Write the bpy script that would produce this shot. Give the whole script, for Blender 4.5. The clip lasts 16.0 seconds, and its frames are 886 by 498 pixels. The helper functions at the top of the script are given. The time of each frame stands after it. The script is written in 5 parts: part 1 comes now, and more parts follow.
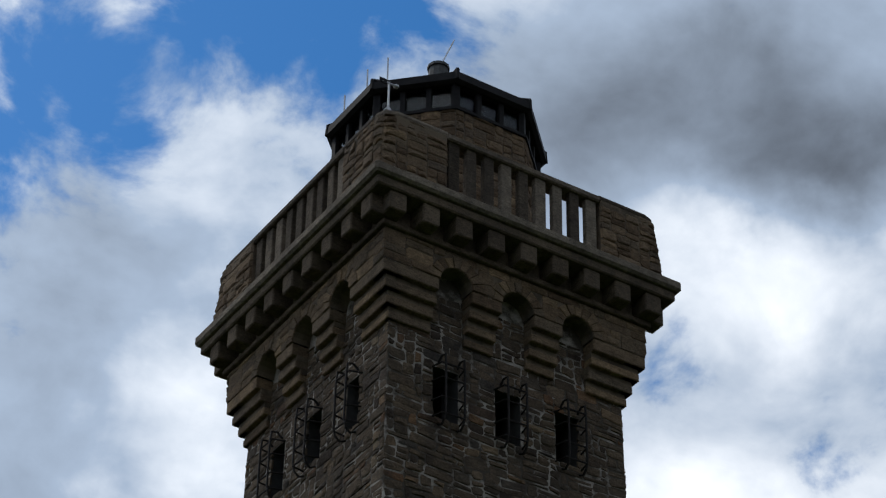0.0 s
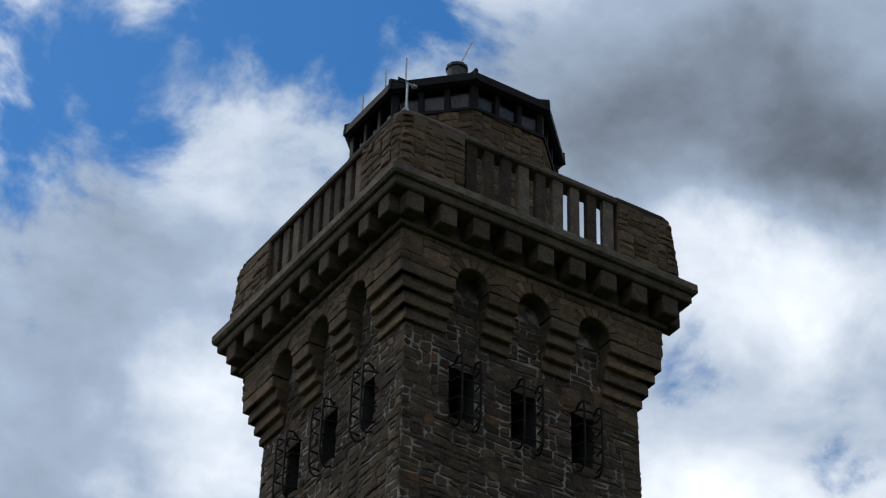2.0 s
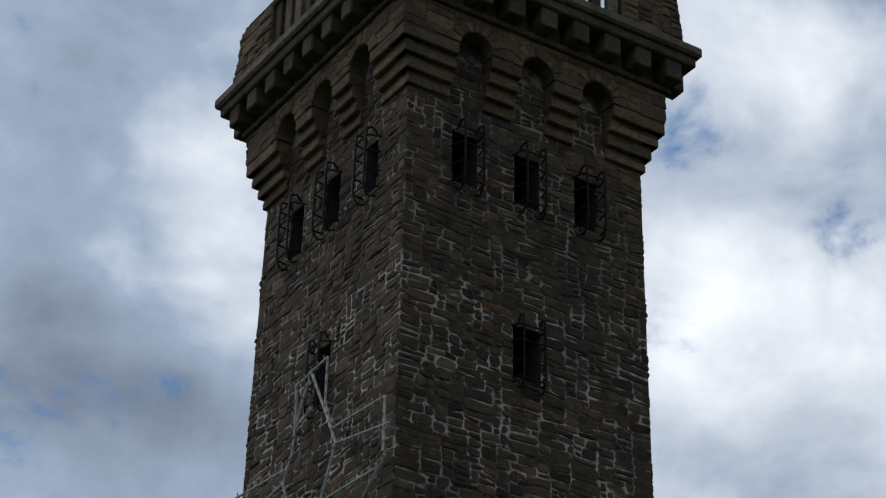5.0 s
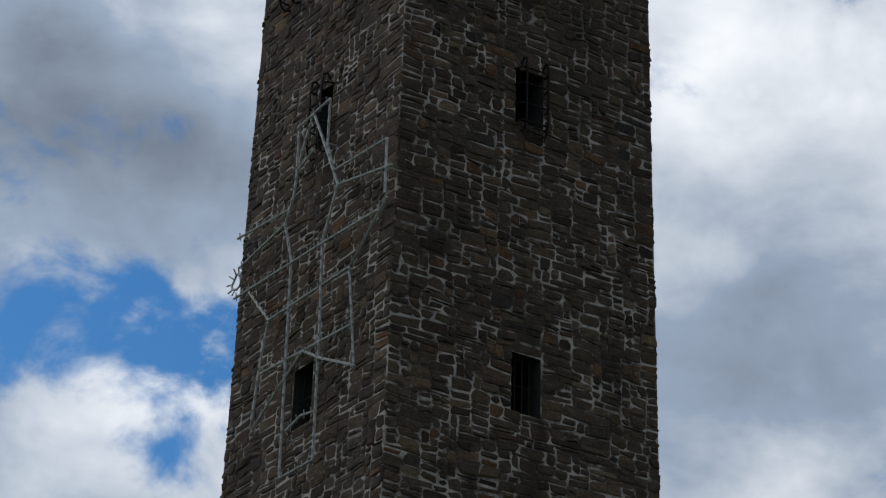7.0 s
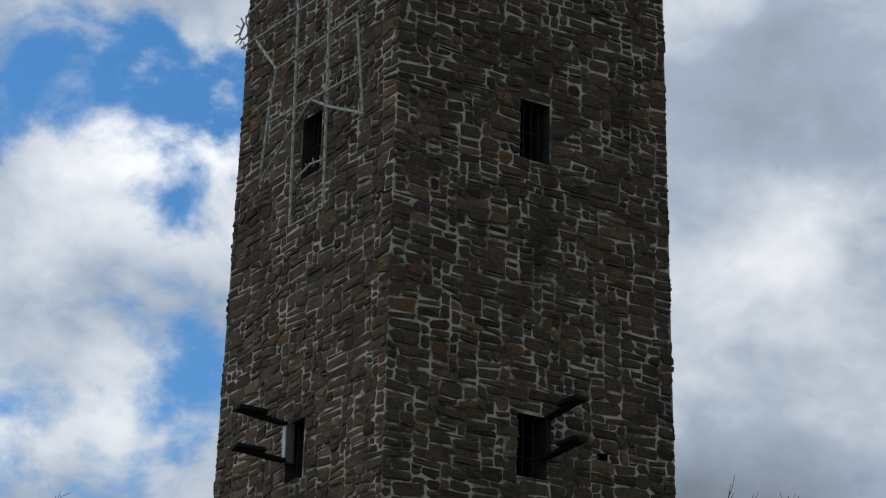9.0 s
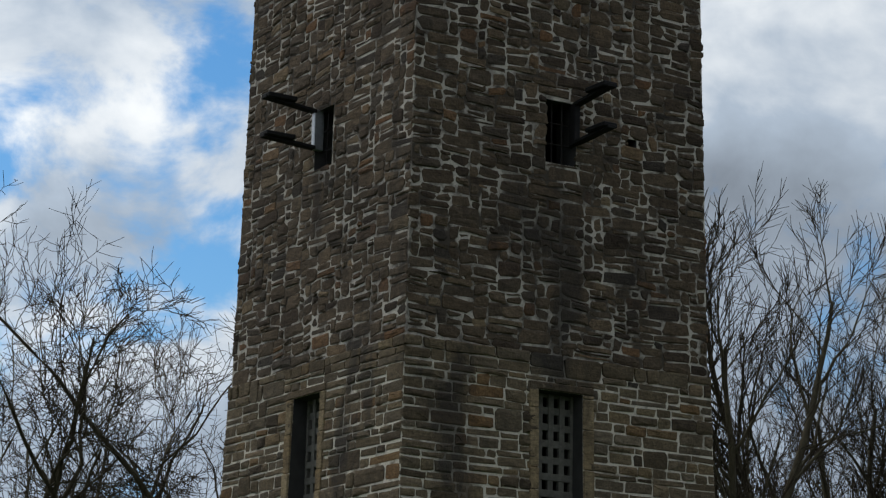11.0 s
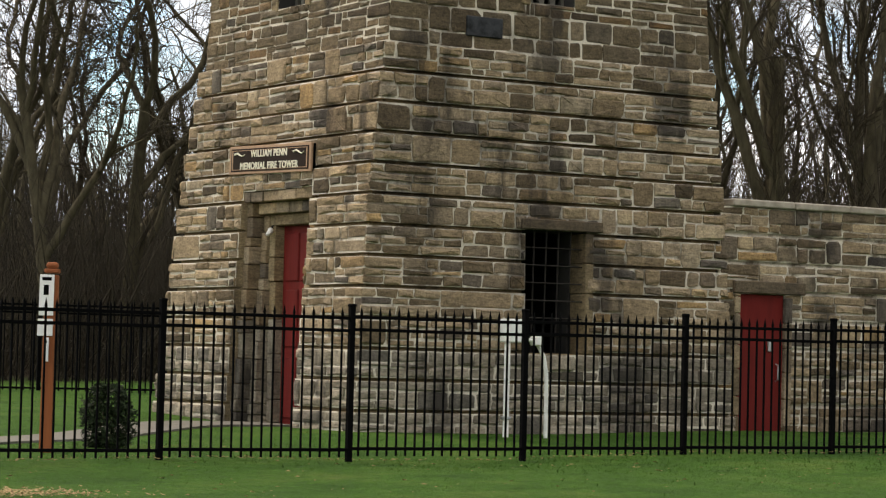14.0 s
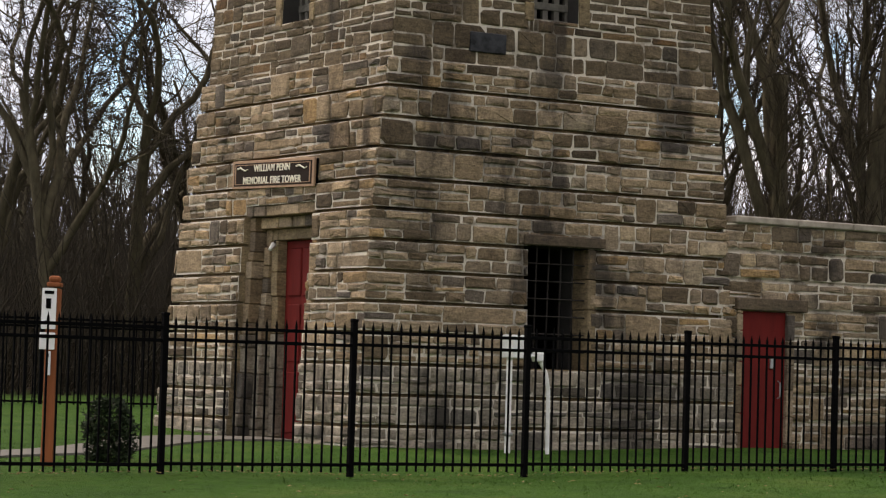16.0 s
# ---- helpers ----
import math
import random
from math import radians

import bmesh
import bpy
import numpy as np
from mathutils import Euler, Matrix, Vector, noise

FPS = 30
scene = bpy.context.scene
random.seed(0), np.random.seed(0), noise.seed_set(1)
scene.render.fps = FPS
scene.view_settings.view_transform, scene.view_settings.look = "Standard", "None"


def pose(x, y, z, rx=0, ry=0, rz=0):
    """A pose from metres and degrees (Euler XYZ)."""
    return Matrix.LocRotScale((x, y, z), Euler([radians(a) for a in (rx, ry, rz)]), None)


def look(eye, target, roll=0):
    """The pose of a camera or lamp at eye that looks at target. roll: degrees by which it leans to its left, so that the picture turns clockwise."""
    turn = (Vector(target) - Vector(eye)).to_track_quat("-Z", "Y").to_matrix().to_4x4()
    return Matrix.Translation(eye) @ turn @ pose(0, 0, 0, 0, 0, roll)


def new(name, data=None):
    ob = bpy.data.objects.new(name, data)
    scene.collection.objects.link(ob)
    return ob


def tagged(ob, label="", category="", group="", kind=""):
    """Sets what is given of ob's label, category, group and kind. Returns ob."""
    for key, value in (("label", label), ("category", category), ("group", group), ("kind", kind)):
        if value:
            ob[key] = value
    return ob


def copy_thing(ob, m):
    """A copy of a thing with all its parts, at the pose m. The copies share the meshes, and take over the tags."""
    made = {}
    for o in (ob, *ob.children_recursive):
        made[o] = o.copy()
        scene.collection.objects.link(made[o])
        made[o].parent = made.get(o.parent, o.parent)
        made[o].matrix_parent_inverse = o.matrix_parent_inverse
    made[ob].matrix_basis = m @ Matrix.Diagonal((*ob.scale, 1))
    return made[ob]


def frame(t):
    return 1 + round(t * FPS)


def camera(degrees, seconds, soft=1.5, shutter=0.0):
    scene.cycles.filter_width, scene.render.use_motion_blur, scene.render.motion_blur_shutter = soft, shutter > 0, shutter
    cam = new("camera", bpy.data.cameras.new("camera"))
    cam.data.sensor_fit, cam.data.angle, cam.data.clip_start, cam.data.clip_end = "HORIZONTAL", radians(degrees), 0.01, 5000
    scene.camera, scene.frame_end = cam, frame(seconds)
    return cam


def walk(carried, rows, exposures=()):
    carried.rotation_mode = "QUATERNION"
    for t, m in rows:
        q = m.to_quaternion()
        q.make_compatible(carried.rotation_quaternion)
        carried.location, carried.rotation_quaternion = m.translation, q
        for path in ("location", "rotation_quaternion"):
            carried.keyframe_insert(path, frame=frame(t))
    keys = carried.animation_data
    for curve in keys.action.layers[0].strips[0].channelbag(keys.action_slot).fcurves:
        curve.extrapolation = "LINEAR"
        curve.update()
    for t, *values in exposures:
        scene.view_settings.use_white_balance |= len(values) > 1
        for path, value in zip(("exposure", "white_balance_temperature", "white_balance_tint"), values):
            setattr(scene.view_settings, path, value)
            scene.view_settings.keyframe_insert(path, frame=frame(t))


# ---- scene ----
import collections

# camera and walk: it stands on the lawn, tilts down the tower
cam = camera(19.22, 16.0, soft=1.25)
EYE = Vector((-22.33, -35.572, 0.95))
TURNS = [
    (0.0, 32.328, 36.615, 0.859), (0.5, 32.264, 36.596, 0.994), (1.0, 32.195, 36.734, 1.205), (1.5, 31.982, 36.766, 1.544),
    (2.0, 31.861, 36.619, 1.576), (2.5, 31.883, 36.316, 1.431), (3.0, 31.937, 35.697, 1.295), (3.5, 31.966, 34.709, 1.414),
    (6.0, 31.902, 28.838, 1.794), (6.5, 31.951, 27.32, 2.061), (7.0, 32.077, 25.825, 1.999), (7.5, 32.118, 24.382, 1.839),
    (8.0, 32.139, 22.919, 1.706), (10.5, 31.685, 15.614, 1.357), (11.0, 31.566, 13.432, 1.386), (11.5, 31.551, 11.04, 1.371),
    (12.0, 31.745, 8.539, 1.181), (12.5, 31.907, 6.342, 1.06), (13.0, 32.014, 4.429, 1.288), (13.5, 32.04, 3.041, 1.47),
    (14.0, 32.016, 2.447, 1.389), (14.5, 32.011, 2.363, 1.271), (15.0, 32.07, 2.422, 1.268), (15.5, 32.017, 2.595, 1.373),
    (16.0, 31.951, 2.785, 1.67)]


def facing(yaw, pitch, roll):
    a, p = radians(yaw), radians(pitch)
    return look(EYE, EYE + 10 * Vector((math.sin(a) * math.cos(p), math.cos(a) * math.cos(p), math.sin(p))), roll)


EXPOSURES = [(0.0, 0.25, 6500, 10), (3.5, 0.15, 6450, 10), (7.0, -0.05, 6500, 10), (10.5, 0.42, 7000, 10), (11.5, 0.58, 7050, 8), (12.0, 0.86, 7450, 8), (12.6, 1.3, 8400, 9),
             (13.2, 1.72, 8800, 11), (14.5, 1.81, 8600, 16), (16.0, 1.54, 8500, 21)]
walk(cam, [(t, facing(*a)) for t, *a in TURNS], EXPOSURES)


# ---- light: broken cloud, soft weak sun ----
def link(tree, a, b):
    tree.links.new(a, b)


def make_world():
    w = bpy.data.worlds.new("sky")
    w.use_nodes = True
    scene.world = w
    t = w.node_tree
    t.nodes.clear()
    N = t.nodes.new

    def math_node(op, a, b=None, c=None, clamp=False):
        n = N("ShaderNodeMath")
        n.operation, n.use_clamp = op, clamp
        for k, v in enumerate((a, b, c)):
            if v is None:
                continue
            if isinstance(v, (int, float)):
                n.inputs[k].default_value = v
            else:
                link(t, v, n.inputs[k])
        return n.outputs[0]

    sky = N("ShaderNodeTexSky")
    sky.sky_type, sky.sun_disc = "NISHITA", False
    sky.sun_elevation, sky.sun_rotation = radians(SUN_EL), radians(SUN_AZ)
    sky.altitude, sky.air_density, sky.dust_density, sky.ozone_density = 300, 1.0, 0.3, 2.5
    co = N("ShaderNodeTexCoord")
    sep = N("ShaderNodeSeparateXYZ")
    link(t, co.outputs["Generated"], sep.inputs[0])
    ca, sa = math.cos(radians(32.118)), math.sin(radians(32.118))
    across = math_node("SUBTRACT", math_node("MULTIPLY", sep.outputs[0], ca), math_node("MULTIPLY", sep.outputs[1], sa))
    up = sep.outputs[2]
    # cloud texture, drawn out along the horizon
    mp = N("ShaderNodeMapping")
    mp.inputs["Scale"].default_value = (1.0, 1.0, 1.5)
    link(t, co.outputs["Generated"], mp.inputs[0])
    n1 = N("ShaderNodeTexNoise")
    n1.inputs["Scale"].default_value, n1.inputs["Detail"].default_value, n1.inputs["Roughness"].default_value = 15, 10, 0.57
    n1.inputs["Distortion"].default_value = 0.3
    link(t, mp.outputs[0], n1.inputs["Vector"])
    n2 = N("ShaderNodeTexNoise")
    n2.inputs["Scale"].default_value, n2.inputs["Detail"].default_value = 6.5, 5
    mp2 = N("ShaderNodeMapping")
    mp2.inputs["Location"].default_value = (3.1, 1.7, 0.4)
    link(t, mp.outputs[0], mp2.inputs[0])
    link(t, mp2.outputs[0], n2.inputs["Vector"])
    wob = N("ShaderNodeTexNoise")
    wob.inputs["Scale"].default_value, wob.inputs["Detail"].default_value = 16, 6
    link(t, co.outputs["Generated"], wob.inputs["Vector"])
    wsep = N("ShaderNodeSeparateColor")
    link(t, wob.outputs["Color"], wsep.inputs[0])
    wa = math_node("MULTIPLY_ADD", wsep.outputs[0], 0.10, math_node("ADD", across, -0.05))
    wu = math_node("MULTIPLY_ADD", wsep.outputs[1], 0.07, math_node("ADD", up, -0.035))

    def patch(a, u, ra, ru, amount):
        """A soft-edged region of the sky: centre, half-widths and weight."""
        dx = math_node("DIVIDE", math_node("SUBTRACT", wa, a), ra)
        dy = math_node("DIVIDE", math_node("SUBTRACT", wu, u), ru)
        r = math_node("ADD", math_node("MULTIPLY", dx, dx), math_node("MULTIPLY", dy, dy))
        return math_node("MULTIPLY", math_node("EXPONENT", math_node("MULTIPLY", r, -1.0)), amount)

    def total(parts):
        s = parts[0]
        for q in parts[1:]:
            s = math_node("ADD", s, q)
        return s

    gaps = total([patch(*p) for p in GAPS])
    dark = total([patch(*p) for p in SHADED_CLOUD])
    lit = total([patch(*p) for p in LIT_CLOUD])
    cover = math_node("SUBTRACT", math_node("MULTIPLY_ADD", n1.outputs["Fac"], 3.8, -0.86), math_node("MULTIPLY", gaps, 1.2))
    cover = math_node("ADD", cover, math_node("MULTIPLY_ADD", wsep.outputs[2], 2.2, -1.1))
    ramp = N("ShaderNodeMapRange")
    ramp.interpolation_type = "SMOOTHSTEP"
    ramp.inputs["From Min"].default_value, ramp.inputs["From Max"].default_value = 0.05, 0.8
    link(t, cover, ramp.inputs["Value"])
    shade = math_node("SUBTRACT", math_node("ADD", math_node("MULTIPLY_ADD", n2.outputs["Fac"], 1.1, -0.05), lit), dark)
    shade = math_node("ADD", shade, math_node("MULTIPLY_ADD", n1.outputs["Fac"], 0.5, -0.2))
    # cloud is brighter towards the sun, duller on the far side of the sky
    e0, a0 = radians(SUN_EL), radians(SUN_AZ)
    toward = N("ShaderNodeVectorMath")
    toward.operation = "DOT_PRODUCT"
    link(t, co.outputs["Generated"], toward.inputs[0])
    toward.inputs[1].default_value = (math.sin(a0) * math.cos(e0), math.cos(a0) * math.cos(e0), math.sin(e0))
    glow = math_node("MULTIPLY_ADD", toward.outputs["Value"], 0.45, 0.69)
    glow = math_node("MAXIMUM", glow, 0.4)
    tone = N("ShaderNodeValToRGB")
    tone.color_ramp.elements[0].position, tone.color_ramp.elements[0].color = 0.0, (0.085, 0.100, 0.125, 1)
    tone.color_ramp.elements[1].position, tone.color_ramp.elements[1].color = 1.0, (1.12, 1.15, 1.18, 1)
    e = tone.color_ramp.elements.new(0.5)
    e.color = (0.33, 0.41, 0.53, 1)
    link(t, shade, tone.inputs[0])
    blue = N("ShaderNodeMix")
    blue.data_type, blue.blend_type = "RGBA", "MULTIPLY"
    blue.inputs["Factor"].default_value = 1.0
    hue = N("ShaderNodeHueSaturation")
    hue.inputs["Saturation"].default_value = 1.35
    link(t, sky.outputs[0], hue.inputs["Color"])
    link(t, hue.outputs[0], blue.inputs["A"])
    blue.inputs["B"].default_value = (SKY, SKY, SKY, 1)
    mix = N("ShaderNodeMix")
    mix.data_type = "RGBA"
    link(t, ramp.outputs[0], mix.inputs["Factor"])
    link(t, blue.outputs["Result"], mix.inputs["A"])
    link(t, tone.outputs[0], mix.inputs["B"])
    bg = N("ShaderNodeBackground")
    bg.inputs[1].default_value = 1.0
    link(t, mix.outputs["Result"], bg.inputs[0])
    link(t, glow, bg.inputs[1])
    out = N("ShaderNodeOutputWorld")
    link(t, bg.outputs[0], out.inputs[0])


SUN_EL, SUN_AZ, SKY = 50, -25, 0.098
GAPS = [(-0.11, 0.655, 0.11, 0.042, 0.95), (-0.165, 0.63, 0.05, 0.04, 0.4), (-0.045, 0.665, 0.03, 0.03, 0.3), (0.075, 0.57, 0.018, 0.03, 0.3),
        (-0.15, 0.395, 0.05, 0.03, 0.6), (-0.095, 0.385, 0.035, 0.03, 0.65), (-0.098, 0.30, 0.04, 0.03, 0.6), (-0.107, 0.235, 0.05, 0.03, 0.65),
        (0.097, 0.16, 0.03, 0.03, 0.5), (-0.13, 0.13, 0.06, 0.05, 0.55), (0.13, 0.11, 0.04, 0.03, 0.4), (0.13, 0.40, 0.06, 0.06, -0.5), (0.08, 0.615, 0.07, 0.035, -0.7), (-0.12, 0.56, 0.06, 0.03, -0.4)]
SHADED_CLOUD = [(0.10, 0.645, 0.08, 0.03, 0.34), (0.155, 0.615, 0.05, 0.025, 0.36), (0.14, 0.41, 0.06, 0.04, 0.12), (0.125, 0.24, 0.06, 0.07, 0.35), (-0.13, 0.47, 0.07, 0.04, 0.4),
                (-0.145, 0.236, 0.03, 0.02, 0.35), (-0.13, 0.595, 0.07, 0.045, 0.28), (0.0, 0.07, 0.5, 0.11, 0.06), (-0.135, 0.16, 0.06, 0.04, 0.15)]
LIT_CLOUD = [(0.075, 0.60, 0.035, 0.03, 0.15), (-0.12, 0.305, 0.07, 0.045, 0.05), (0.135, 0.355, 0.05, 0.03, 0.25), (-0.115, 0.355, 0.05, 0.025, 0.2), (0.135, 0.585, 0.05, 0.025, 0.35), (-0.07, 0.60, 0.025, 0.03, 0.08), (-0.10, 0.54, 0.04, 0.03, 0.2), (0.10, 0.50, 0.04, 0.03, 0.3),
             (0.12, 0.29, 0.06, 0.05, 0.08), (0.0, 0.05, 0.3, 0.06, 0.06)]
make_world()
sun = new("sun", bpy.data.lights.new("sun", "SUN"))
sun.data.energy, sun.data.angle, sun.data.color = 0.65, radians(14), (1.0, 0.95, 0.87)
a, e = radians(SUN_AZ), radians(SUN_EL)
sun.matrix_world = look((0, 0, 60), Vector((0, 0, 60)) - Vector((math.sin(a) * math.cos(e), math.cos(a) * math.cos(e), math.sin(e))))


# ---- materials ----
def material(name, rough=0.85, metal=0.0):
    m = bpy.data.materials.new(name)
    m.use_nodes = True
    t = m.node_tree
    b = t.nodes["Principled BSDF"]
    b.inputs["Roughness"].default_value, b.inputs["Metallic"].default_value = rough, metal
    if rough >= 0.6:
        b.inputs["Specular IOR Level"].default_value = 0.12
    return m, t, b


def noise_node(t, scale, detail=4, rough=0.55, stretch=(1, 1, 1), seed=0.0):
    co = t.nodes.new("ShaderNodeTexCoord")
    mp = t.nodes.new("ShaderNodeMapping")
    mp.inputs["Scale"].default_value = stretch
    mp.inputs["Location"].default_value = (seed, seed * 0.7, seed * 1.3)
    n = t.nodes.new("ShaderNodeTexNoise")
    n.inputs["Scale"].default_value, n.inputs["Detail"].default_value, n.inputs["Roughness"].default_value = scale, detail, rough
    t.links.new(co.outputs["Object"], mp.inputs[0])
    t.links.new(mp.outputs[0], n.inputs["Vector"])
    return n.outputs["Fac"]


def ramp_node(t, fac, stops):
    r = t.nodes.new("ShaderNodeValToRGB")
    els = r.color_ramp.elements
    while len(els) < len(stops):
        els.new(0.5)
    for el, (p, c) in zip(els, stops):
        el.position, el.color = p, (*c, 1)
    t.links.new(fac, r.inputs[0])
    return r.outputs[0]


def mixed(t, fac, a, b, blend="MIX"):
    n = t.nodes.new("ShaderNodeMix")
    n.data_type, n.blend_type = "RGBA", blend
    for key, v in (("Factor", fac), ("A", a), ("B", b)):
        if isinstance(v, (int, float)):
            n.inputs[key].default_value = v
        elif isinstance(v, tuple):
            n.inputs[key].default_value = (*v, 1)
        else:
            t.links.new(v, n.inputs[key])
    return n.outputs["Result"]


def bump(t, b, height, strength=0.5, dist=0.01):
    n = t.nodes.new("ShaderNodeBump")
    n.inputs["Strength"].default_value, n.inputs["Distance"].default_value = strength, dist
    t.links.new(height, n.inputs["Height"])
    t.links.new(n.outputs[0], b.inputs["Normal"])


def piece_random(t):
    """A random value for each piece, whether it is an object of its own or an island of a joined mesh."""
    g, o = t.nodes.new("ShaderNodeNewGeometry"), t.nodes.new("ShaderNodeObjectInfo")
    s, f = t.nodes.new("ShaderNodeMath"), t.nodes.new("ShaderNodeMath")
    s.operation, f.operation = "ADD", "FRACT"
    t.links.new(g.outputs["Random Per Island"], s.inputs[0])
    t.links.new(o.outputs["Random"], s.inputs[1])
    t.links.new(s.outputs[0], f.inputs[0])
    return f.outputs[0]


# run-off stains: axis along the wall, its place, half-width, height of the middle and half-height
DRIPS = [("X", -0.05, 0.28, 10.6, 1.5), ("X", -2.25, 0.33, 6.9, 1.6), ("X", 0.9, 0.5, 4.6, 0.55), ("X", 2.2, 0.35, 5.0, 0.5), ("X", -0.9, 0.35, 4.2, 0.9),
         ("X", 1.0, 0.3, 6.2, 0.8), ("X", 0.5, 1.2, 9.9, 1.3), ("Y", 0.1, 0.16, 11.1, 0.9), ("Y", -2.6, 0.2, 4.4, 0.9), ("X", 0.75, 0.2, 2.4, 0.9)]


def stain_mask(t, at, amount, seed):
    """Where soot and run-off darken the masonry: a broad streaky noise and the drips below the openings."""
    streak = noise_node(t, 0.95, 6, 0.62, (1, 1, 0.33), seed + 9)
    co, sep = t.nodes.new("ShaderNodeTexCoord"), t.nodes.new("ShaderNodeSeparateXYZ")
    t.links.new(co.outputs["Object"], sep.inputs[0])

    def calc(op, a, b, c=None):
        n = t.nodes.new("ShaderNodeMath")
        n.operation = op
        for k, v in enumerate((a, b, c)):
            if isinstance(v, (int, float)):
                n.inputs[k].default_value = v
            elif v is not None:
                t.links.new(v, n.inputs[k])
        return n.outputs[0]

    total = calc("MULTIPLY_ADD", piece_random(t), 0.11, calc("ADD", streak, -0.055))
    for axis, c, w, z, h in DRIPS:
        u = calc("DIVIDE", calc("SUBTRACT", sep.outputs[axis], c), w)
        v = calc("DIVIDE", calc("SUBTRACT", sep.outputs["Z"], z), h)
        g = calc("EXPONENT", calc("MULTIPLY", calc("ADD", calc("MULTIPLY", u, u), calc("MULTIPLY", v, v)), -1.0), 0.0)
        total = calc("MULTIPLY_ADD", g, 0.125, total)
    f = t.nodes.new("ShaderNodeMapRange")
    f.inputs["From Min"].default_value, f.inputs["From Max"].default_value = at
    f.inputs["To Max"].default_value = amount
    t.links.new(total, f.inputs["Value"])
    return f.outputs[0]


def stone_material(name, stops, stain=(0.036, 0.031, 0.027), stain_at=(0.535, 0.64), stain_amount=0.8, seed=0.0):
    m, t, b = material(name, 0.9)
    col = ramp_node(t, piece_random(t), stops)
    grain = noise_node(t, 28, 6, 0.65, seed=seed)
    col = mixed(t, 0.8, col, ramp_node(t, grain, [(0.25, (0.45, 0.45, 0.45)), (0.75, (1.4, 1.38, 1.32))]), "MULTIPLY")
    bed = noise_node(t, 7, 5, 0.7, (1, 1, 5), seed + 6)
    col = mixed(t, 0.75, col, ramp_node(t, bed, [(0.32, (0.5, 0.5, 0.5)), (0.5, (1.0, 1.0, 1.0)), (0.68, (1.38, 1.35, 1.28))]), "MULTIPLY")
    blotch = noise_node(t, 5.0, 4, 0.6, seed=seed + 4)
    col = mixed(t, 0.7, col, ramp_node(t, blotch, [(0.3, (0.62, 0.6, 0.58)), (0.7, (1.26, 1.24, 1.18))]), "MULTIPLY")
    col = mixed(t, stain_mask(t, stain_at, stain_amount, 1.0), col, stain)
    t.links.new(col, b.inputs["Base Color"])
    bump(t, b, noise_node(t, 14, 8, 0.7, seed=seed + 2), 0.8, 0.035)
    return m


def mortar_material(name, light, dark, seed, at=(0.40, 0.54), stain_at=(0.545, 0.66)):
    m, t, b = material(name, 0.95)
    col = ramp_node(t, noise_node(t, 2.2, 5, 0.6, seed=seed), [(at[0], dark), (at[1], light)])
    col = mixed(t, 0.6, col, ramp_node(t, noise_node(t, 60, 4), [(0.3, (0.6, 0.6, 0.6)), (0.7, (1.2, 1.2, 1.2))]), "MULTIPLY")
    col = mixed(t, stain_mask(t, stain_at, 0.8, 1.0), col, (0.06, 0.052, 0.045))
    t.links.new(col, b.inputs["Base Color"])
    bump(t, b, noise_node(t, 40, 5), 0.6, 0.01)
    return m


def plain_material(name, colour, rough=0.6, metal=0.0, vary=0.25, scale=9, relief=0.2, stretch=(1, 1, 1)):
    m, t, b = material(name, rough, metal)
    n = noise_node(t, scale, 5, 0.6, stretch)
    lo, hi = tuple(c * (1 - vary) for c in colour), tuple(min(1, c * (1 + vary)) for c in colour)
    t.links.new(ramp_node(t, n, [(0.3, lo), (0.7, hi)]), b.inputs["Base Color"])
    bump(t, b, noise_node(t, scale * 6, 4, 0.6, stretch), relief, 0.01)
    return m


TAN = [(0.0, (0.085, 0.066, 0.048)), (0.18, (0.23, 0.172, 0.115)), (0.4, (0.375, 0.288, 0.198)), (0.6, (0.32, 0.253, 0.186)), (0.74, (0.19, 0.148, 0.108)),
       (0.82, (0.13, 0.112, 0.10)), (0.9, (0.40, 0.262, 0.135)), (0.95, (0.48, 0.385, 0.275)), (1.0, (0.12, 0.108, 0.10))]
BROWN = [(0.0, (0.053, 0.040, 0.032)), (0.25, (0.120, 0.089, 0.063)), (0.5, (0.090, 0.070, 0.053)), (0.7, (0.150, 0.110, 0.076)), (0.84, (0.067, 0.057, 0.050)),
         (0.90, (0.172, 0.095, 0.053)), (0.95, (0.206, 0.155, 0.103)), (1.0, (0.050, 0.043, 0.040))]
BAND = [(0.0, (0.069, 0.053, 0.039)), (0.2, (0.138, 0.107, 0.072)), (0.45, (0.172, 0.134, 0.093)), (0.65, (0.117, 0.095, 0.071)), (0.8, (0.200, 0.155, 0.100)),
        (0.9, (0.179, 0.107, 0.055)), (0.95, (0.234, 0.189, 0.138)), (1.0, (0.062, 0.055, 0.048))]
STONE_BAND = stone_material("band_stone", BAND, seed=3.0)
STONE_BASE = stone_material("base_stone", TAN, stain_at=(0.545, 0.65), stain_amount=0.78, seed=1.0)
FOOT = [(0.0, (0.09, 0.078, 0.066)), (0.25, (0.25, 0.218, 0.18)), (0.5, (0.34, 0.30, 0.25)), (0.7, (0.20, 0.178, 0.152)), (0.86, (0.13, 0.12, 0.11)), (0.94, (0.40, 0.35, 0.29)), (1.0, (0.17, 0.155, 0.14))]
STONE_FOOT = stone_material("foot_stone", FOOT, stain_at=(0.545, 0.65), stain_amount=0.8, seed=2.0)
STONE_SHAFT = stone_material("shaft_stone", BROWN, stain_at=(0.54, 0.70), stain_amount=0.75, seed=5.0)
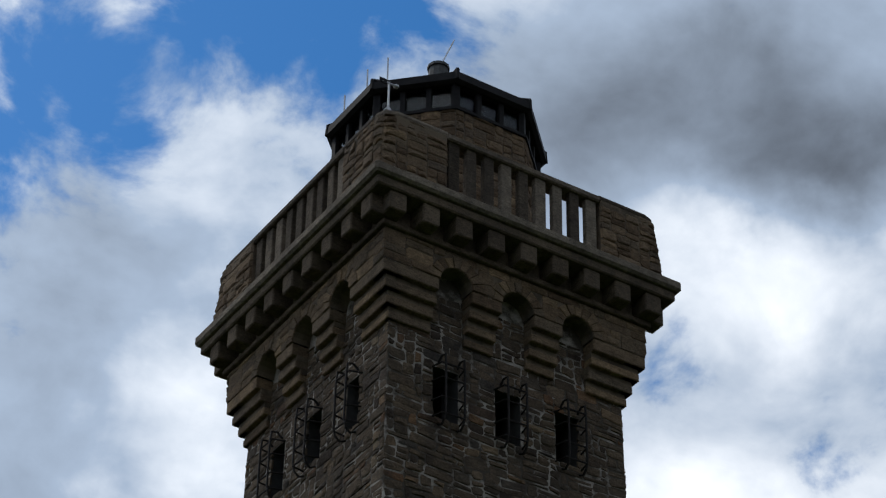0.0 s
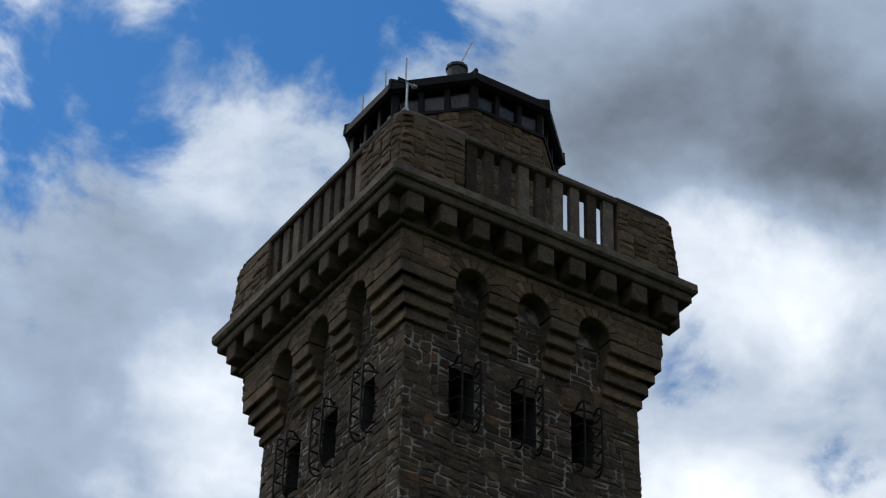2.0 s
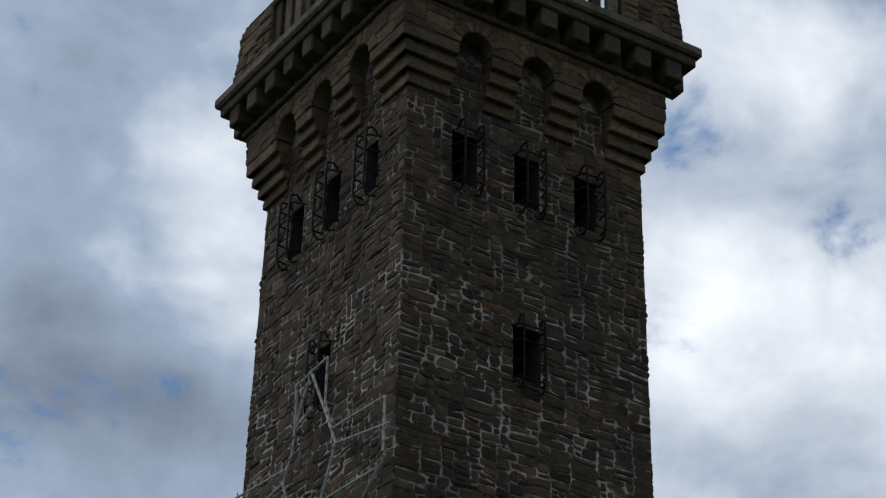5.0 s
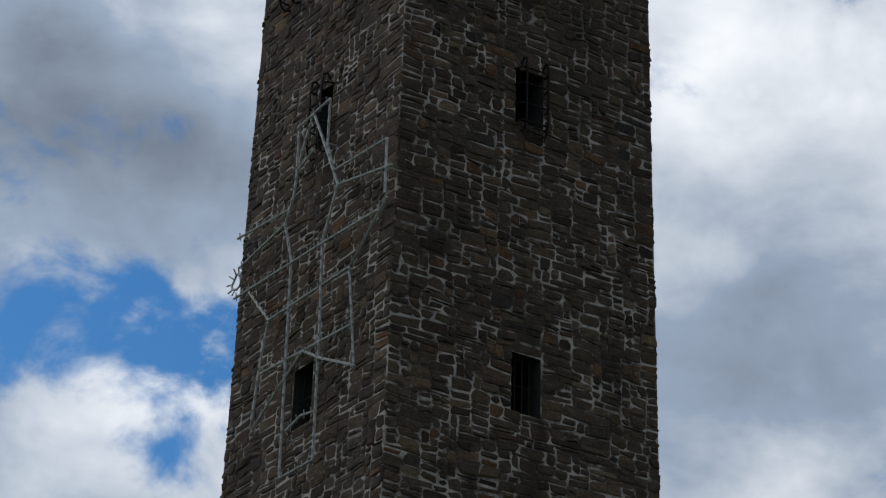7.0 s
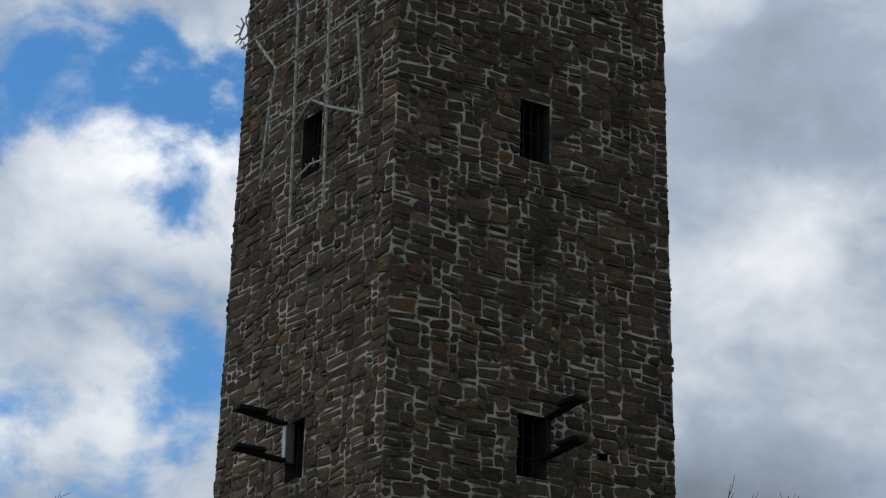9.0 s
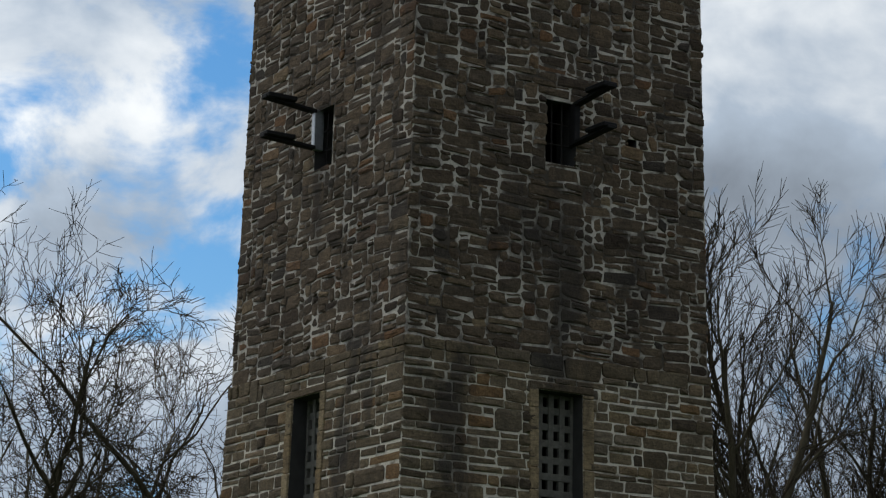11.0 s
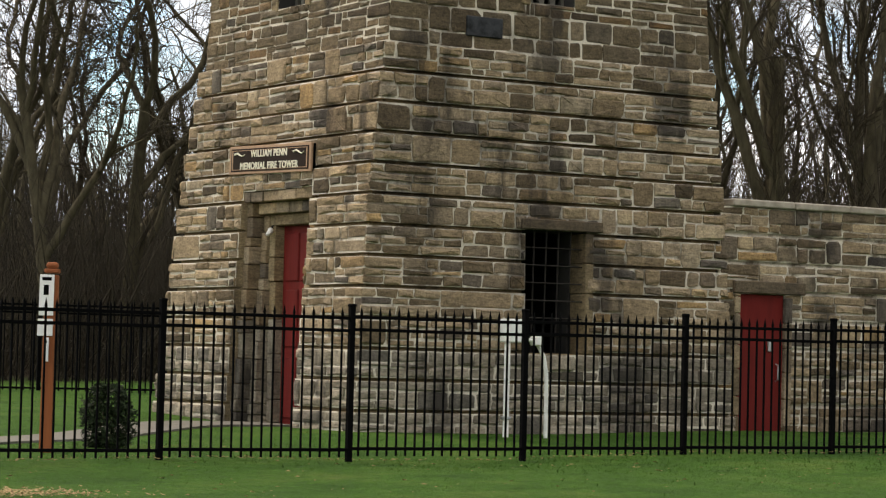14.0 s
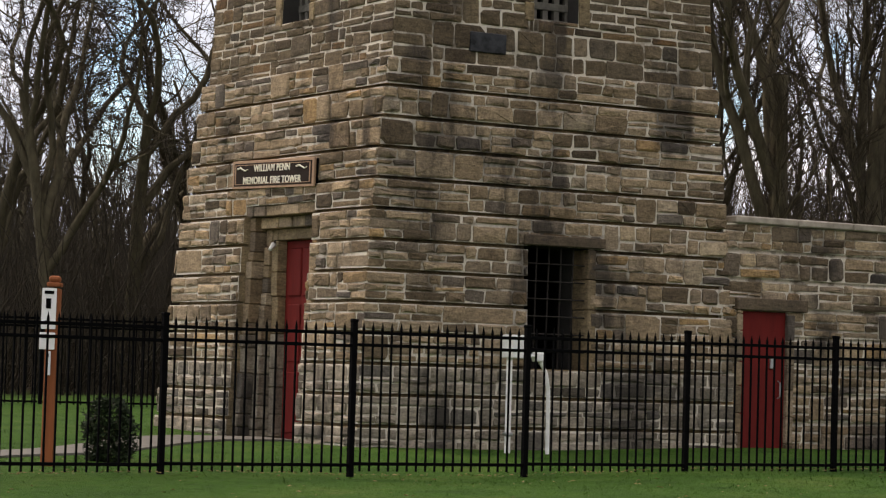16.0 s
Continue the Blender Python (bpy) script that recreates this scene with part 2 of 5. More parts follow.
STONE_TOP = stone_material("top_stone", [(0.0, (0.11, 0.076, 0.05)), (0.35, (0.19, 0.134, 0.087)), (0.6, (0.15, 0.115, 0.083)), (0.8, (0.26, 0.18, 0.11)), (1.0, (0.13, 0.1, 0.075))],
                           stain_at=(0.5, 0.75), stain_amount=0.6, seed=8.0)
TRIM_STONE = stone_material("trim_stone", [(0.0, (0.095, 0.072, 0.052)), (1.0, (0.155, 0.12, 0.087))], stain_at=(0.5, 0.7), stain_amount=0.6, seed=12.0)
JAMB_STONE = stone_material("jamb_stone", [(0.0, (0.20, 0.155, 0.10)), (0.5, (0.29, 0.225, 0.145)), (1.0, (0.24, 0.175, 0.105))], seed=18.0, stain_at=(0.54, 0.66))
PALE_STONE = stone_material("parapet_stone", [(0.0, (0.055, 0.044, 0.034)), (0.45, (0.095, 0.077, 0.06)), (0.6, (0.18, 0.148, 0.118)), (1.0, (0.25, 0.212, 0.17))], stain_at=(0.5, 0.75), stain_amount=0.55, seed=15.0)
MORTAR_BASE = mortar_material("base_mortar", (0.68, 0.62, 0.52), (0.22, 0.18, 0.135), 2, (0.37, 0.49))
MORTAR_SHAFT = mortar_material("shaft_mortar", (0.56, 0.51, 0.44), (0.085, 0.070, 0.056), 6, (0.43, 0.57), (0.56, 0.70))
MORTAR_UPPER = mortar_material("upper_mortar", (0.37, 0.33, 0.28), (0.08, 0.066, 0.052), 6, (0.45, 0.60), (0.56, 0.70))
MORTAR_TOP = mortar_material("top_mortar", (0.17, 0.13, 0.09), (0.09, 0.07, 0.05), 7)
SLATE = plain_material("slate", (0.035, 0.037, 0.041), 0.7, 0.0, 0.6, 7, 0.3)
COPING = plain_material("coping_stone", (0.34, 0.30, 0.245), 0.9, 0.0, 0.3, 5, 0.4)
BLACK_PAINT = plain_material("black_paint", (0.003, 0.003, 0.0033), 0.75, 0.0, 0.3, 14, 0.05)
BLACK_PAINT.node_tree.nodes["Principled BSDF"].inputs["Specular IOR Level"].default_value = 0.02
IRON = plain_material("rusted_iron", (0.03, 0.026, 0.024), 0.7, 0.5, 0.4, 20, 0.3)
RED_PAINT = plain_material("red_paint", (0.14, 0.013, 0.011), 0.65, 0.0, 0.2, 6, 0.15, (1, 1, 0.2))
DARK_METAL = plain_material("dark_bronze_metal", (0.018, 0.017, 0.017), 0.7, 0.1, 0.3, 5, 0.1)
GREY_METAL = plain_material("galvanised_steel", (0.42, 0.43, 0.44), 0.45, 0.8, 0.2, 12, 0.1)
DULL_STEEL = plain_material("dull_steel", (0.09, 0.092, 0.09), 0.6, 0.3, 0.3, 9, 0.1)
WHITE_PAINT = plain_material("white_plastic", (0.75, 0.75, 0.72), 0.5, 0.0, 0.1, 8, 0.05)
ALU = plain_material("bare_aluminium", (0.46, 0.45, 0.42), 0.6, 0.1, 0.2, 15, 0.1)
# dark colour that puts the shade of the openings into the inner faces
INSIDE_SHADE = plain_material("interior_plaster", (0.05, 0.048, 0.045), 0.9, 0.0, 0.2, 3, 0.2)
CONCRETE = plain_material("concrete", (0.14, 0.132, 0.115), 0.9, 0.0, 0.15, 4, 0.3)
POST_WOOD = plain_material("stained_wood", (0.27, 0.085, 0.035), 0.7, 0.0, 0.3, 7, 0.3, (1, 1, 0.1))
BARK = plain_material("bark", (0.07, 0.06, 0.038), 0.95, 0.0, 0.4, 7, 0.8, (1, 1, 0.3))
TWIG = plain_material("twig_bark", (0.045, 0.036, 0.025), 0.9, 0.0, 0.3, 3, 0.2)
LEAF = plain_material("shrub_leaf", (0.011, 0.022, 0.007), 0.7, 0.0, 0.5, 20, 0.2)
SIGN_BROWN = plain_material("sign_brown", (0.022, 0.014, 0.011), 0.85, 0.0, 0.2, 5, 0.05)
SIGN_EDGE = plain_material("sign_edge_tan", (0.36, 0.23, 0.15), 0.7, 0.0, 0.15, 9, 0.05)
SIGN_PALE = plain_material("sign_lettering", (0.72, 0.68, 0.55), 0.6, 0.0, 0.05, 9, 0.02)
SIGN_WHITE = plain_material("notice_white", (0.78, 0.78, 0.76), 0.5, 0.0, 0.05, 9, 0.02)


def glass_material():
    m, t, b = material("window_glass", 0.06)
    b.inputs["Base Color"].default_value = (0.75, 0.8, 0.8, 1)
    b.inputs["Transmission Weight"].default_value = 1.0
    b.inputs["IOR"].default_value = 1.3
    return m


GLASS = glass_material()


def grass_material():
    m, t, b = material("grass", 0.95)
    big = noise_node(t, 0.8, 7, 0.68)
    small = noise_node(t, 11, 7, 0.75)
    col = ramp_node(t, big, [(0.3, (0.025, 0.076, 0.010)), (0.5, (0.043, 0.118, 0.015)), (0.66, (0.072, 0.135, 0.024)), (0.8, (0.125, 0.137, 0.041))])
    col = mixed(t, 0.7, col, ramp_node(t, small, [(0.32, (0.4, 0.42, 0.4)), (0.68, (1.5, 1.48, 1.3))]), "MULTIPLY")
    # leaf litter under the surrounding wood, some way from the tower
    co = t.nodes.new("ShaderNodeTexCoord")
    flat = t.nodes.new("ShaderNodeVectorMath")
    flat.operation = "DISTANCE"
    flat.inputs[1].default_value = (-8, -12, 0)
    t.links.new(co.outputs["Object"], flat.inputs[0])
    edge = t.nodes.new("ShaderNodeMapRange")
    edge.inputs["From Min"].default_value, edge.inputs["From Max"].default_value = 27, 33
    t.links.new(flat.outputs["Value"], edge.inputs["Value"])
    # carried on all round, out of view, to dim the light bounced upward
    col = mixed(t, edge.outputs[0], col, ramp_node(t, small, [(0.3, (0.02, 0.015, 0.01)), (0.7, (0.06, 0.042, 0.025))]))
    t.links.new(col, b.inputs["Base Color"])
    bump(t, b, noise_node(t, 30, 6, 0.75), 1.0, 0.06)
    return m


GRASS = grass_material()


# ---- mesh helpers ----
def mesh_object(name, bm, mat, parent=None, label="", smooth=False):
    me = bpy.data.meshes.new(name)
    bm.to_mesh(me)
    bm.free()
    me.materials.append(mat)
    if smooth:
        me.polygons.foreach_set("use_smooth", [True] * len(me.polygons))
    ob = new(name, me)
    ob.parent = parent
    if label:
        ob["label"] = label
    return ob


def part(name, bm, mat, parent, label="", smooth=False):
    return mesh_object(name, bm, mat, parent, label, smooth)


def thing(name, label, category, group="", kind="", at=None):
    ob = new(name)
    ob.empty_display_size = 0.2
    if at is not None:
        ob.matrix_world = at
    return tagged(ob, label, category, group, kind)


def pydata(name, verts, faces, mat, parent=None, label="", smooth=False):
    me = bpy.data.meshes.new(name)
    me.from_pydata(verts, [], faces)
    me.materials.append(mat)
    if smooth:
        me.polygons.foreach_set("use_smooth", [True] * len(me.polygons))
    me.update()
    ob = new(name, me)
    ob.parent = parent
    if label:
        ob["label"] = label
    return ob


def add_box(bm, x0, x1, y0, y1, z0, z1, bevel=0.0, seg=1):
    v = [bm.verts.new(c) for c in ((x0, y0, z0), (x1, y0, z0), (x1, y1, z0), (x0, y1, z0), (x0, y0, z1), (x1, y0, z1), (x1, y1, z1), (x0, y1, z1))]
    fs = [bm.faces.new([v[i] for i in q]) for q in ((3, 2, 1, 0), (4, 5, 6, 7), (0, 1, 5, 4), (1, 2, 6, 5), (2, 3, 7, 6), (3, 0, 4, 7))]
    if bevel:
        es = list({e for f in fs for e in f.edges})
        bmesh.ops.bevel(bm, geom=es, offset=bevel, segments=seg, affect="EDGES", profile=0.5)


def box(x0, x1, y0, y1, z0, z1, bevel=0.0, seg=1):
    bm = bmesh.new()
    add_box(bm, x0, x1, y0, y1, z0, z1, bevel, seg)
    return bm


def add_tube(bm, pts, r, sides=6, r_end=None):
    """A round bar along the points, closed at both ends."""
    pts = [Vector(p) for p in pts]
    rings = []
    n = len(pts)
    for i, p in enumerate(pts):
        d = (pts[min(i + 1, n - 1)] - pts[max(i - 1, 0)]).normalized()
        side = d.orthogonal().normalized() if i == 0 else (last - d * last.dot(d)).normalized()
        last = side
        up = d.cross(side)
        rr = r if r_end is None else r + (r_end - r) * i / max(1, n - 1)
        rings.append([bm.verts.new(p + rr * (math.cos(2 * math.pi * k / sides) * side + math.sin(2 * math.pi * k / sides) * up)) for k in range(sides)])
    for a, b in zip(rings, rings[1:]):
        for k in range(sides):
            bm.faces.new((a[k], a[(k + 1) % sides], b[(k + 1) % sides], b[k]))
    bm.faces.new(rings[0][::-1])
    bm.faces.new(rings[-1])


def tube(pts, r, sides=6, r_end=None):
    bm = bmesh.new()
    add_tube(bm, pts, r, sides, r_end)
    return bm


def add_prism(bm, ring, z0, z1):
    lo, hi = [bm.verts.new((x, y, z0)) for x, y in ring], [bm.verts.new((x, y, z1)) for x, y in ring]
    n = len(ring)
    for i in range(n):
        bm.faces.new((lo[i], lo[(i + 1) % n], hi[(i + 1) % n], hi[i]))
    bm.faces.new(lo[::-1])
    bm.faces.new(hi)


# ---- the tower's profile ----
def shaft_half(z):
    q = (z - 0.95) / 1.2 - 15
    return 1.2 * (2.231 - 0.01246 * q + 0.00008 * q * q)


COURSE, BASE_TOP, PLINTH_TOP, LIP = 0.4505, 8.75, 5.53, 0.05
COURSE_TOP = PLINTH_TOP + 0.06
SIDES = "FLRB"
GROW = {"F": (2.95, 0.031, 0.031), "L": (3.0, 0.112, 0.062), "R": (2.99, 0.09, 0.06), "B": (2.98, 0.06, 0.1)}


JOINT = 0.895  # share of a course's height above the open joint at its foot


def half(side, z, joint=True):
    """How far a face stands out from the axis at the height z."""
    if z >= BASE_TOP:
        return shaft_half(z)
    if z > COURSE_TOP:
        return shaft_half(z) + 0.035 + 0.05 * ((BASE_TOP - z) / 3.2) ** 2
    a, upper, lower = GROW[side]
    below = (COURSE_TOP - z) / COURSE
    step = math.floor(below)
    lip = -0.045 if joint and below - step > JOINT else LIP
    z = COURSE_TOP - (step + 0.5) * COURSE
    return a - 0.031 + upper * (PLINTH_TOP - max(z, 3.3)) + lower * max(0.0, 3.3 - z) + lip


NEIGHBOURS = {"F": ("L", "R"), "L": ("F", "B"), "R": ("F", "B"), "B": ("L", "R")}


def on_face(side, s, z, out):
    h = half(side, z) + out
    return {"F": (s, -h, z), "L": (-h, s, z), "R": (h, s, z), "B": (s, h, z)}[side]


def span(side, z):
    a, b = NEIGHBOURS[side]
    return -half(a, z), half(b, z)


def wall_mesh(side, z0, z1, dz, holes, thick, dark_from=-9.0):
    """A thick battered wall with openings cut through it."""
    zs = {z0, z1}
    n = max(1, round((z1 - z0) / dz))
    zs |= {z0 + (z1 - z0) * k / n for k in range(n + 1)}
    for h in holes:
        zs |= {h[2], h[3]}
    if z0 < COURSE_TOP < z1:
        k = 0
        while COURSE_TOP - k * COURSE > z0 + 0.05:
            zs |= {COURSE_TOP - k * COURSE - 0.003, COURSE_TOP - k * COURSE + 0.004}
            foot = COURSE_TOP - (k + JOINT) * COURSE
            zs |= {foot - 0.003, foot + 0.003}
            k += 1
    zs = sorted(z for z in zs if z0 - 1e-6 <= z <= z1 + 1e-6)
    zs = [z for i, z in enumerate(zs) if i == 0 or z - zs[i - 1] > 0.002]
    ss = sorted({h[k] for h in holes for k in (0, 1)})
    verts, faces, index = [], [], {}

    def vert(j, z, inner):
        lo, hi = span(side, z)
        s = lo if j == 0 else hi if j == len(ss) + 1 else ss[j - 1]
        if inner:
            s = max(lo + thick, min(hi - thick, s))
        key = (j, round(z, 4), inner)
        if key not in index:
            index[key] = len(verts)
            verts.append(on_face(side, s, z, -thick if inner else 0.0))
        return index[key]

    flip = side in "LB"
    inside, stone = [], []

    def solid(j, i):
        if not (0 <= j <= len(ss) and 0 <= i < len(zs) - 1):
            return False
        zc = (zs[i] + zs[i + 1]) / 2
        a = ss[j - 1] if j > 0 else -99
        b = ss[j] if j < len(ss) else 99
        return not any(h[0] <= a + 1e-5 and b <= h[1] + 1e-5 and h[2] < zc < h[3] for h in holes)

    def quad(q):
        faces.append(q[::-1] if flip else q)

    for i in range(len(zs) - 1):
        for j in range(len(ss) + 1):
            if not solid(j, i):
                continue
            a, b = zs[i], zs[i + 1]
            # open joints take stone darker than the mortar, deepening their shade in colour
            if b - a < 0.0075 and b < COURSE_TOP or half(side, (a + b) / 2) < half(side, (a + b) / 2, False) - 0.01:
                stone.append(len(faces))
            quad((vert(j, a, 0), vert(j + 1, a, 0), vert(j + 1, b, 0), vert(j, b, 0)))
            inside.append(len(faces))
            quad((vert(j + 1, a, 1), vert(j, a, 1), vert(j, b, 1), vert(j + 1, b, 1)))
            # reveals from dark_from up take the dark inside colour too, as painted shade
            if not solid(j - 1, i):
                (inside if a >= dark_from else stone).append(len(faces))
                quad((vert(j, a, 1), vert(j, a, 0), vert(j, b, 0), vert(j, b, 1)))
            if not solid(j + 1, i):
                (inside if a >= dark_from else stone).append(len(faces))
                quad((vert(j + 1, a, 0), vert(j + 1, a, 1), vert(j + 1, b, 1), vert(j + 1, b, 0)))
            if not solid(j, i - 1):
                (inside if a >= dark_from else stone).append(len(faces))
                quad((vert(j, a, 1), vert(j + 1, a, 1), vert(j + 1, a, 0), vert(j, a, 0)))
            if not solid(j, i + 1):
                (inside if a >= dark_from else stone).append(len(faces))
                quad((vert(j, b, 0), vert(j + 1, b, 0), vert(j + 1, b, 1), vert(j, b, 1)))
    return verts, faces, (inside, stone)


def shade_recesses(ob, inside, stone):
    """Colours room faces and opening reveals dark as shade, portal reveals and open joints in stone."""
    ob.data.materials.append(INSIDE_SHADE)
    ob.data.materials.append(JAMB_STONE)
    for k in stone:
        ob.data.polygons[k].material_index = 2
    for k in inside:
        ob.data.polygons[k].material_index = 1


def pack(width, height, cu, cv, sizes, blocked, rng, bands=None):
    """Random rubble: rectangles of unlike size that fill a face, as (u0, u1, v0, v1)."""
    nu, nv = max(1, int(round(width / cu))), max(1, int(round(height / cv)))
    cu, cv = width / nu, height / nv
    busy = np.zeros((nv, nu), bool)
    for u0, u1, v0, v1 in blocked:
        busy[max(0, int(round(v0 / cv))):max(0, int(round(v1 / cv))), max(0, int(round(u0 / cu))):max(0, int(round(u1 / cu)))] = True
    out = []
    (w0, w1), (h0, h1) = sizes
    for j in range(nv):
        for i in range(nu):
            if busy[j, i]:
                continue
            q = rng.random()
            h = 1 if q < 0.1 else 2 if q < 0.5 else 3 if q < 0.82 else 4
            h = min(max(h0, min(h, h1)), nv - j)
            w = rng.randint(w0, w1) + (1 if h == 1 else 0)
            k = 0
            while k < w and i + k < nu and not busy[j, i + k]:
                k += 1
            if i + k < nu and k >= w and not busy[j, i + k] and (i + k + 1 >= nu or busy[j, i + k + 1]):
                k += 1
            while h > 1 and busy[j:j + h, i:i + k].any():
                h -= 1
            busy[j:j + h, i:i + k] = True
            out.append((i * cu, (i + k) * cu, j * cv, (j + h) * cv))
    return out


def ashlar(width, height, blocked, rng):
    """One course of random ashlar: whole blocks, and stretches of two or three thin rows, cut round the openings."""
    def row(u, end, v0, v1, lo, hi):
        while u < end - 1e-6:
            w = rng.uniform(lo, hi) * (1.5 if rng.random() < 0.15 else 1.0)
            if end - u - w < lo * 0.7:
                w = end - u
            yield (u, min(u + w, end), v0, v1)
            u += w

    raw, u = [], 0.0
    while u < width - 1e-6:
        q = rng.random()
        w = rng.uniform(0.28, 0.72) if q < 0.15 else rng.uniform(0.6, 1.7)
        if width - u - w < 0.3:
            w = width - u
        end = u + w
        if q < 0.15:
            raw.append((u, end, 0.0, height))
        elif q < 0.6 or height < 0.37:
            k = height * rng.uniform(0.32, 0.68)
            raw += list(row(u, end, 0.0, k, 0.2, 0.62)) + list(row(u, end, k, height, 0.2, 0.62))
        else:
            a, b = height * rng.uniform(0.25, 0.38), height * rng.uniform(0.55, 0.72)
            raw += list(row(u, end, 0.0, a, 0.22, 0.7)) + list(row(u, end, a, b, 0.2, 0.6)) + list(row(u, end, b, height, 0.2, 0.7))
        u = end
    for hole in blocked:
        cut = []
        for a, b, c, d in raw:
            if b <= hole[0] or a >= hole[1] or d <= hole[2] or c >= hole[3]:
                cut.append((a, b, c, d))
                continue
            cut += [(a, hole[0], c, d), (hole[1], b, c, d)]
            cut += [(max(a, hole[0]), min(b, hole[1]), c, hole[2]), (max(a, hole[0]), min(b, hole[1]), hole[3], d)]
        raw = cut
    return [q for q in raw if q[1] - q[0] > 0.05 and q[3] - q[2] > 0.045]


def wavy(u, v, amount):
    return (amount * (math.sin(3.1 * u + 5.3 * v) + 0.7 * math.sin(7.7 * u - 4.1 * v + 1.3)),
            amount * (math.sin(2.3 * u + 1.9 * v + 0.8) + 0.8 * math.sin(8.9 * u + 3.1 * v)))


def stone_shape(place, u0, u1, v0, v1, gap, depth, rng, wave, rough=0.014, chip=0.27):
    """One rough stone with knocked-off corners: place(u, v, out) puts it on its face."""
    small = min(u1 - u0, v1 - v0)
    lo_u, hi_u, lo_v, hi_v = u0 + gap, u1 - gap, v0 + gap, v1 - gap
    ring = []
    for cx, cy, first in ((lo_u, lo_v, 1), (hi_u, lo_v, 0), (hi_u, hi_v, 1), (lo_u, hi_v, 0)):
        a, b = rng.uniform(0.02, chip) * small, rng.uniform(0.02, chip) * small
        du, dv = (a if cx == lo_u else -a), (b if cy == lo_v else -b)
        pair = [(cx, cy + dv), (cx + du, cy)] if first else [(cx + du, cy), (cx, cy + dv)]
        ring += [(x + rng.uniform(-rough, rough) * 0.85, y + rng.uniform(-rough, rough) * 0.85) for x, y in pair]
    cu, cv = (u0 + u1) / 2, (v0 + v1) / 2
    inset = max(0.0, 1 - min(0.2 * small, 0.03) * 2 / small)
    tilt_u, tilt_v = rng.uniform(-0.3, 0.3) * depth / max(u1 - u0, 0.01), rng.uniform(-0.5, 0.5) * depth / max(v1 - v0, 0.01)
    vs = []
    for f, o in ((1.0, -0.03), (0.985, depth * 0.55), (inset, depth)):
        for u, v in ring:
            x, y = cu + (u - cu) * f, cv + (v - cv) * f
            du, dv = wavy(x, y, wave)
            vs.append(place(x + du, y + dv, o + (tilt_u * (x - cu) + tilt_v * (y - cv) + rng.uniform(-0.3, 0.3) * depth if f == inset else 0)))
    mid_u, mid_v = cu + rng.uniform(-0.25, 0.25) * (u1 - u0), cv + rng.uniform(-0.25, 0.25) * (v1 - v0)
    vs.append(place(mid_u, mid_v, depth * rng.uniform(0.9, 1.5)))
    return vs


RING_FACES = [(k, (k + 1) % 8, 8 + (k + 1) % 8, 8 + k) for k in range(8)] + [(8 + k, 8 + (k + 1) % 8, 16 + (k + 1) % 8, 16 + k) for k in range(8)] + [(16 + k, 16 + (k + 1) % 8, 24) for k in range(8)]
WEDGE_FACES = [(k, (k + 1) % 4, 4 + (k + 1) % 4, 4 + k) for k in range(4)] + [(4 + k, 4 + (k + 1) % 4, 8 + (k + 1) % 4, 8 + k) for k in range(4)] + [(8, 9, 10, 11)]


class Heap:
    """Joins many stones into one mesh."""

    def __init__(self):
        self.v, self.f = [], []

    def add(self, vs, flip=False):
        n = len(self.v)
        self.v += vs
        self.f += [tuple(n + k for k in (q[::-1] if flip else q)) for q in (RING_FACES if len(vs) == 25 else WEDGE_FACES)]

    def done(self, name, mat, parent, label=""):
        ob = pydata(name, self.v, self.f, mat, parent, label)
        ob["kind"] = "stuff"
        return ob


SINGLES = []


def cover(side, z0, z1, holes, cell, sizes, gap, depth, wave, heap, rng, single=None, rough=0.012, chip=0.27, owner=None):
    """Stones over one face between two heights. single(s, z) picks the stones that become objects of their own, under owner."""
    zm = (z0 + z1) / 2
    lo, hi = span(side, zm)
    ext = (0.55 if z1 - z0 < 0.6 else 0.4) * depth[1] if side in "FB" else 0.0
    width = hi - lo
    blocked = [(h[0] - lo, h[1] - lo, h[2] - z0, h[3] - z0) for h in holes]

    def place(u, v, out):
        z = z0 + v
        a, b = (lo, hi) if z1 - z0 < 0.6 else span(side, z)
        k = u / width
        s = (a - ext) + k * (b - a + 2 * ext)
        x, y, _ = on_face(side, s, min(max(z, z0 + 0.002), z1 - 0.002), out)
        return x, y, min(max(z, z0 - 0.018), z1 - 0.002)

    flip = side in "LB"
    laid = pack(width, z1 - z0, cell[0], cell[1], sizes, blocked, rng) if cell else ashlar(width, z1 - z0, blocked, rng)
    for u0, u1, v0, v1 in laid:
        vs = stone_shape(place, u0, u1, v0, v1, gap * rng.uniform(0.35, 1.45), rng.uniform(*depth), rng, wave, rough, chip)
        if single and single(lo + (u0 + u1) / 2, z0 + (v0 + v1) / 2):
            SINGLES.append((owner, vs, flip))
        else:
            heap.add(vs, flip)


# ---- ground ----
def ground_z(x, y):
    d = (x - EYE.x) * 0.532 + (y - EYE.y) * 0.847
    z = float(np.interp(d, [-30, 0, 24, 33, 38.5, 50, 70, 150], [-0.9, -0.65, -0.38, -0.24, -0.12, 0.2, 0.6, 1.0]))
    near = math.exp(-((d - 33) / 30) ** 2)
    return z + near * 0.025 * (math.sin(0.9 * x + 0.4 * y) + math.sin(0.37 * x - 0.8 * y))


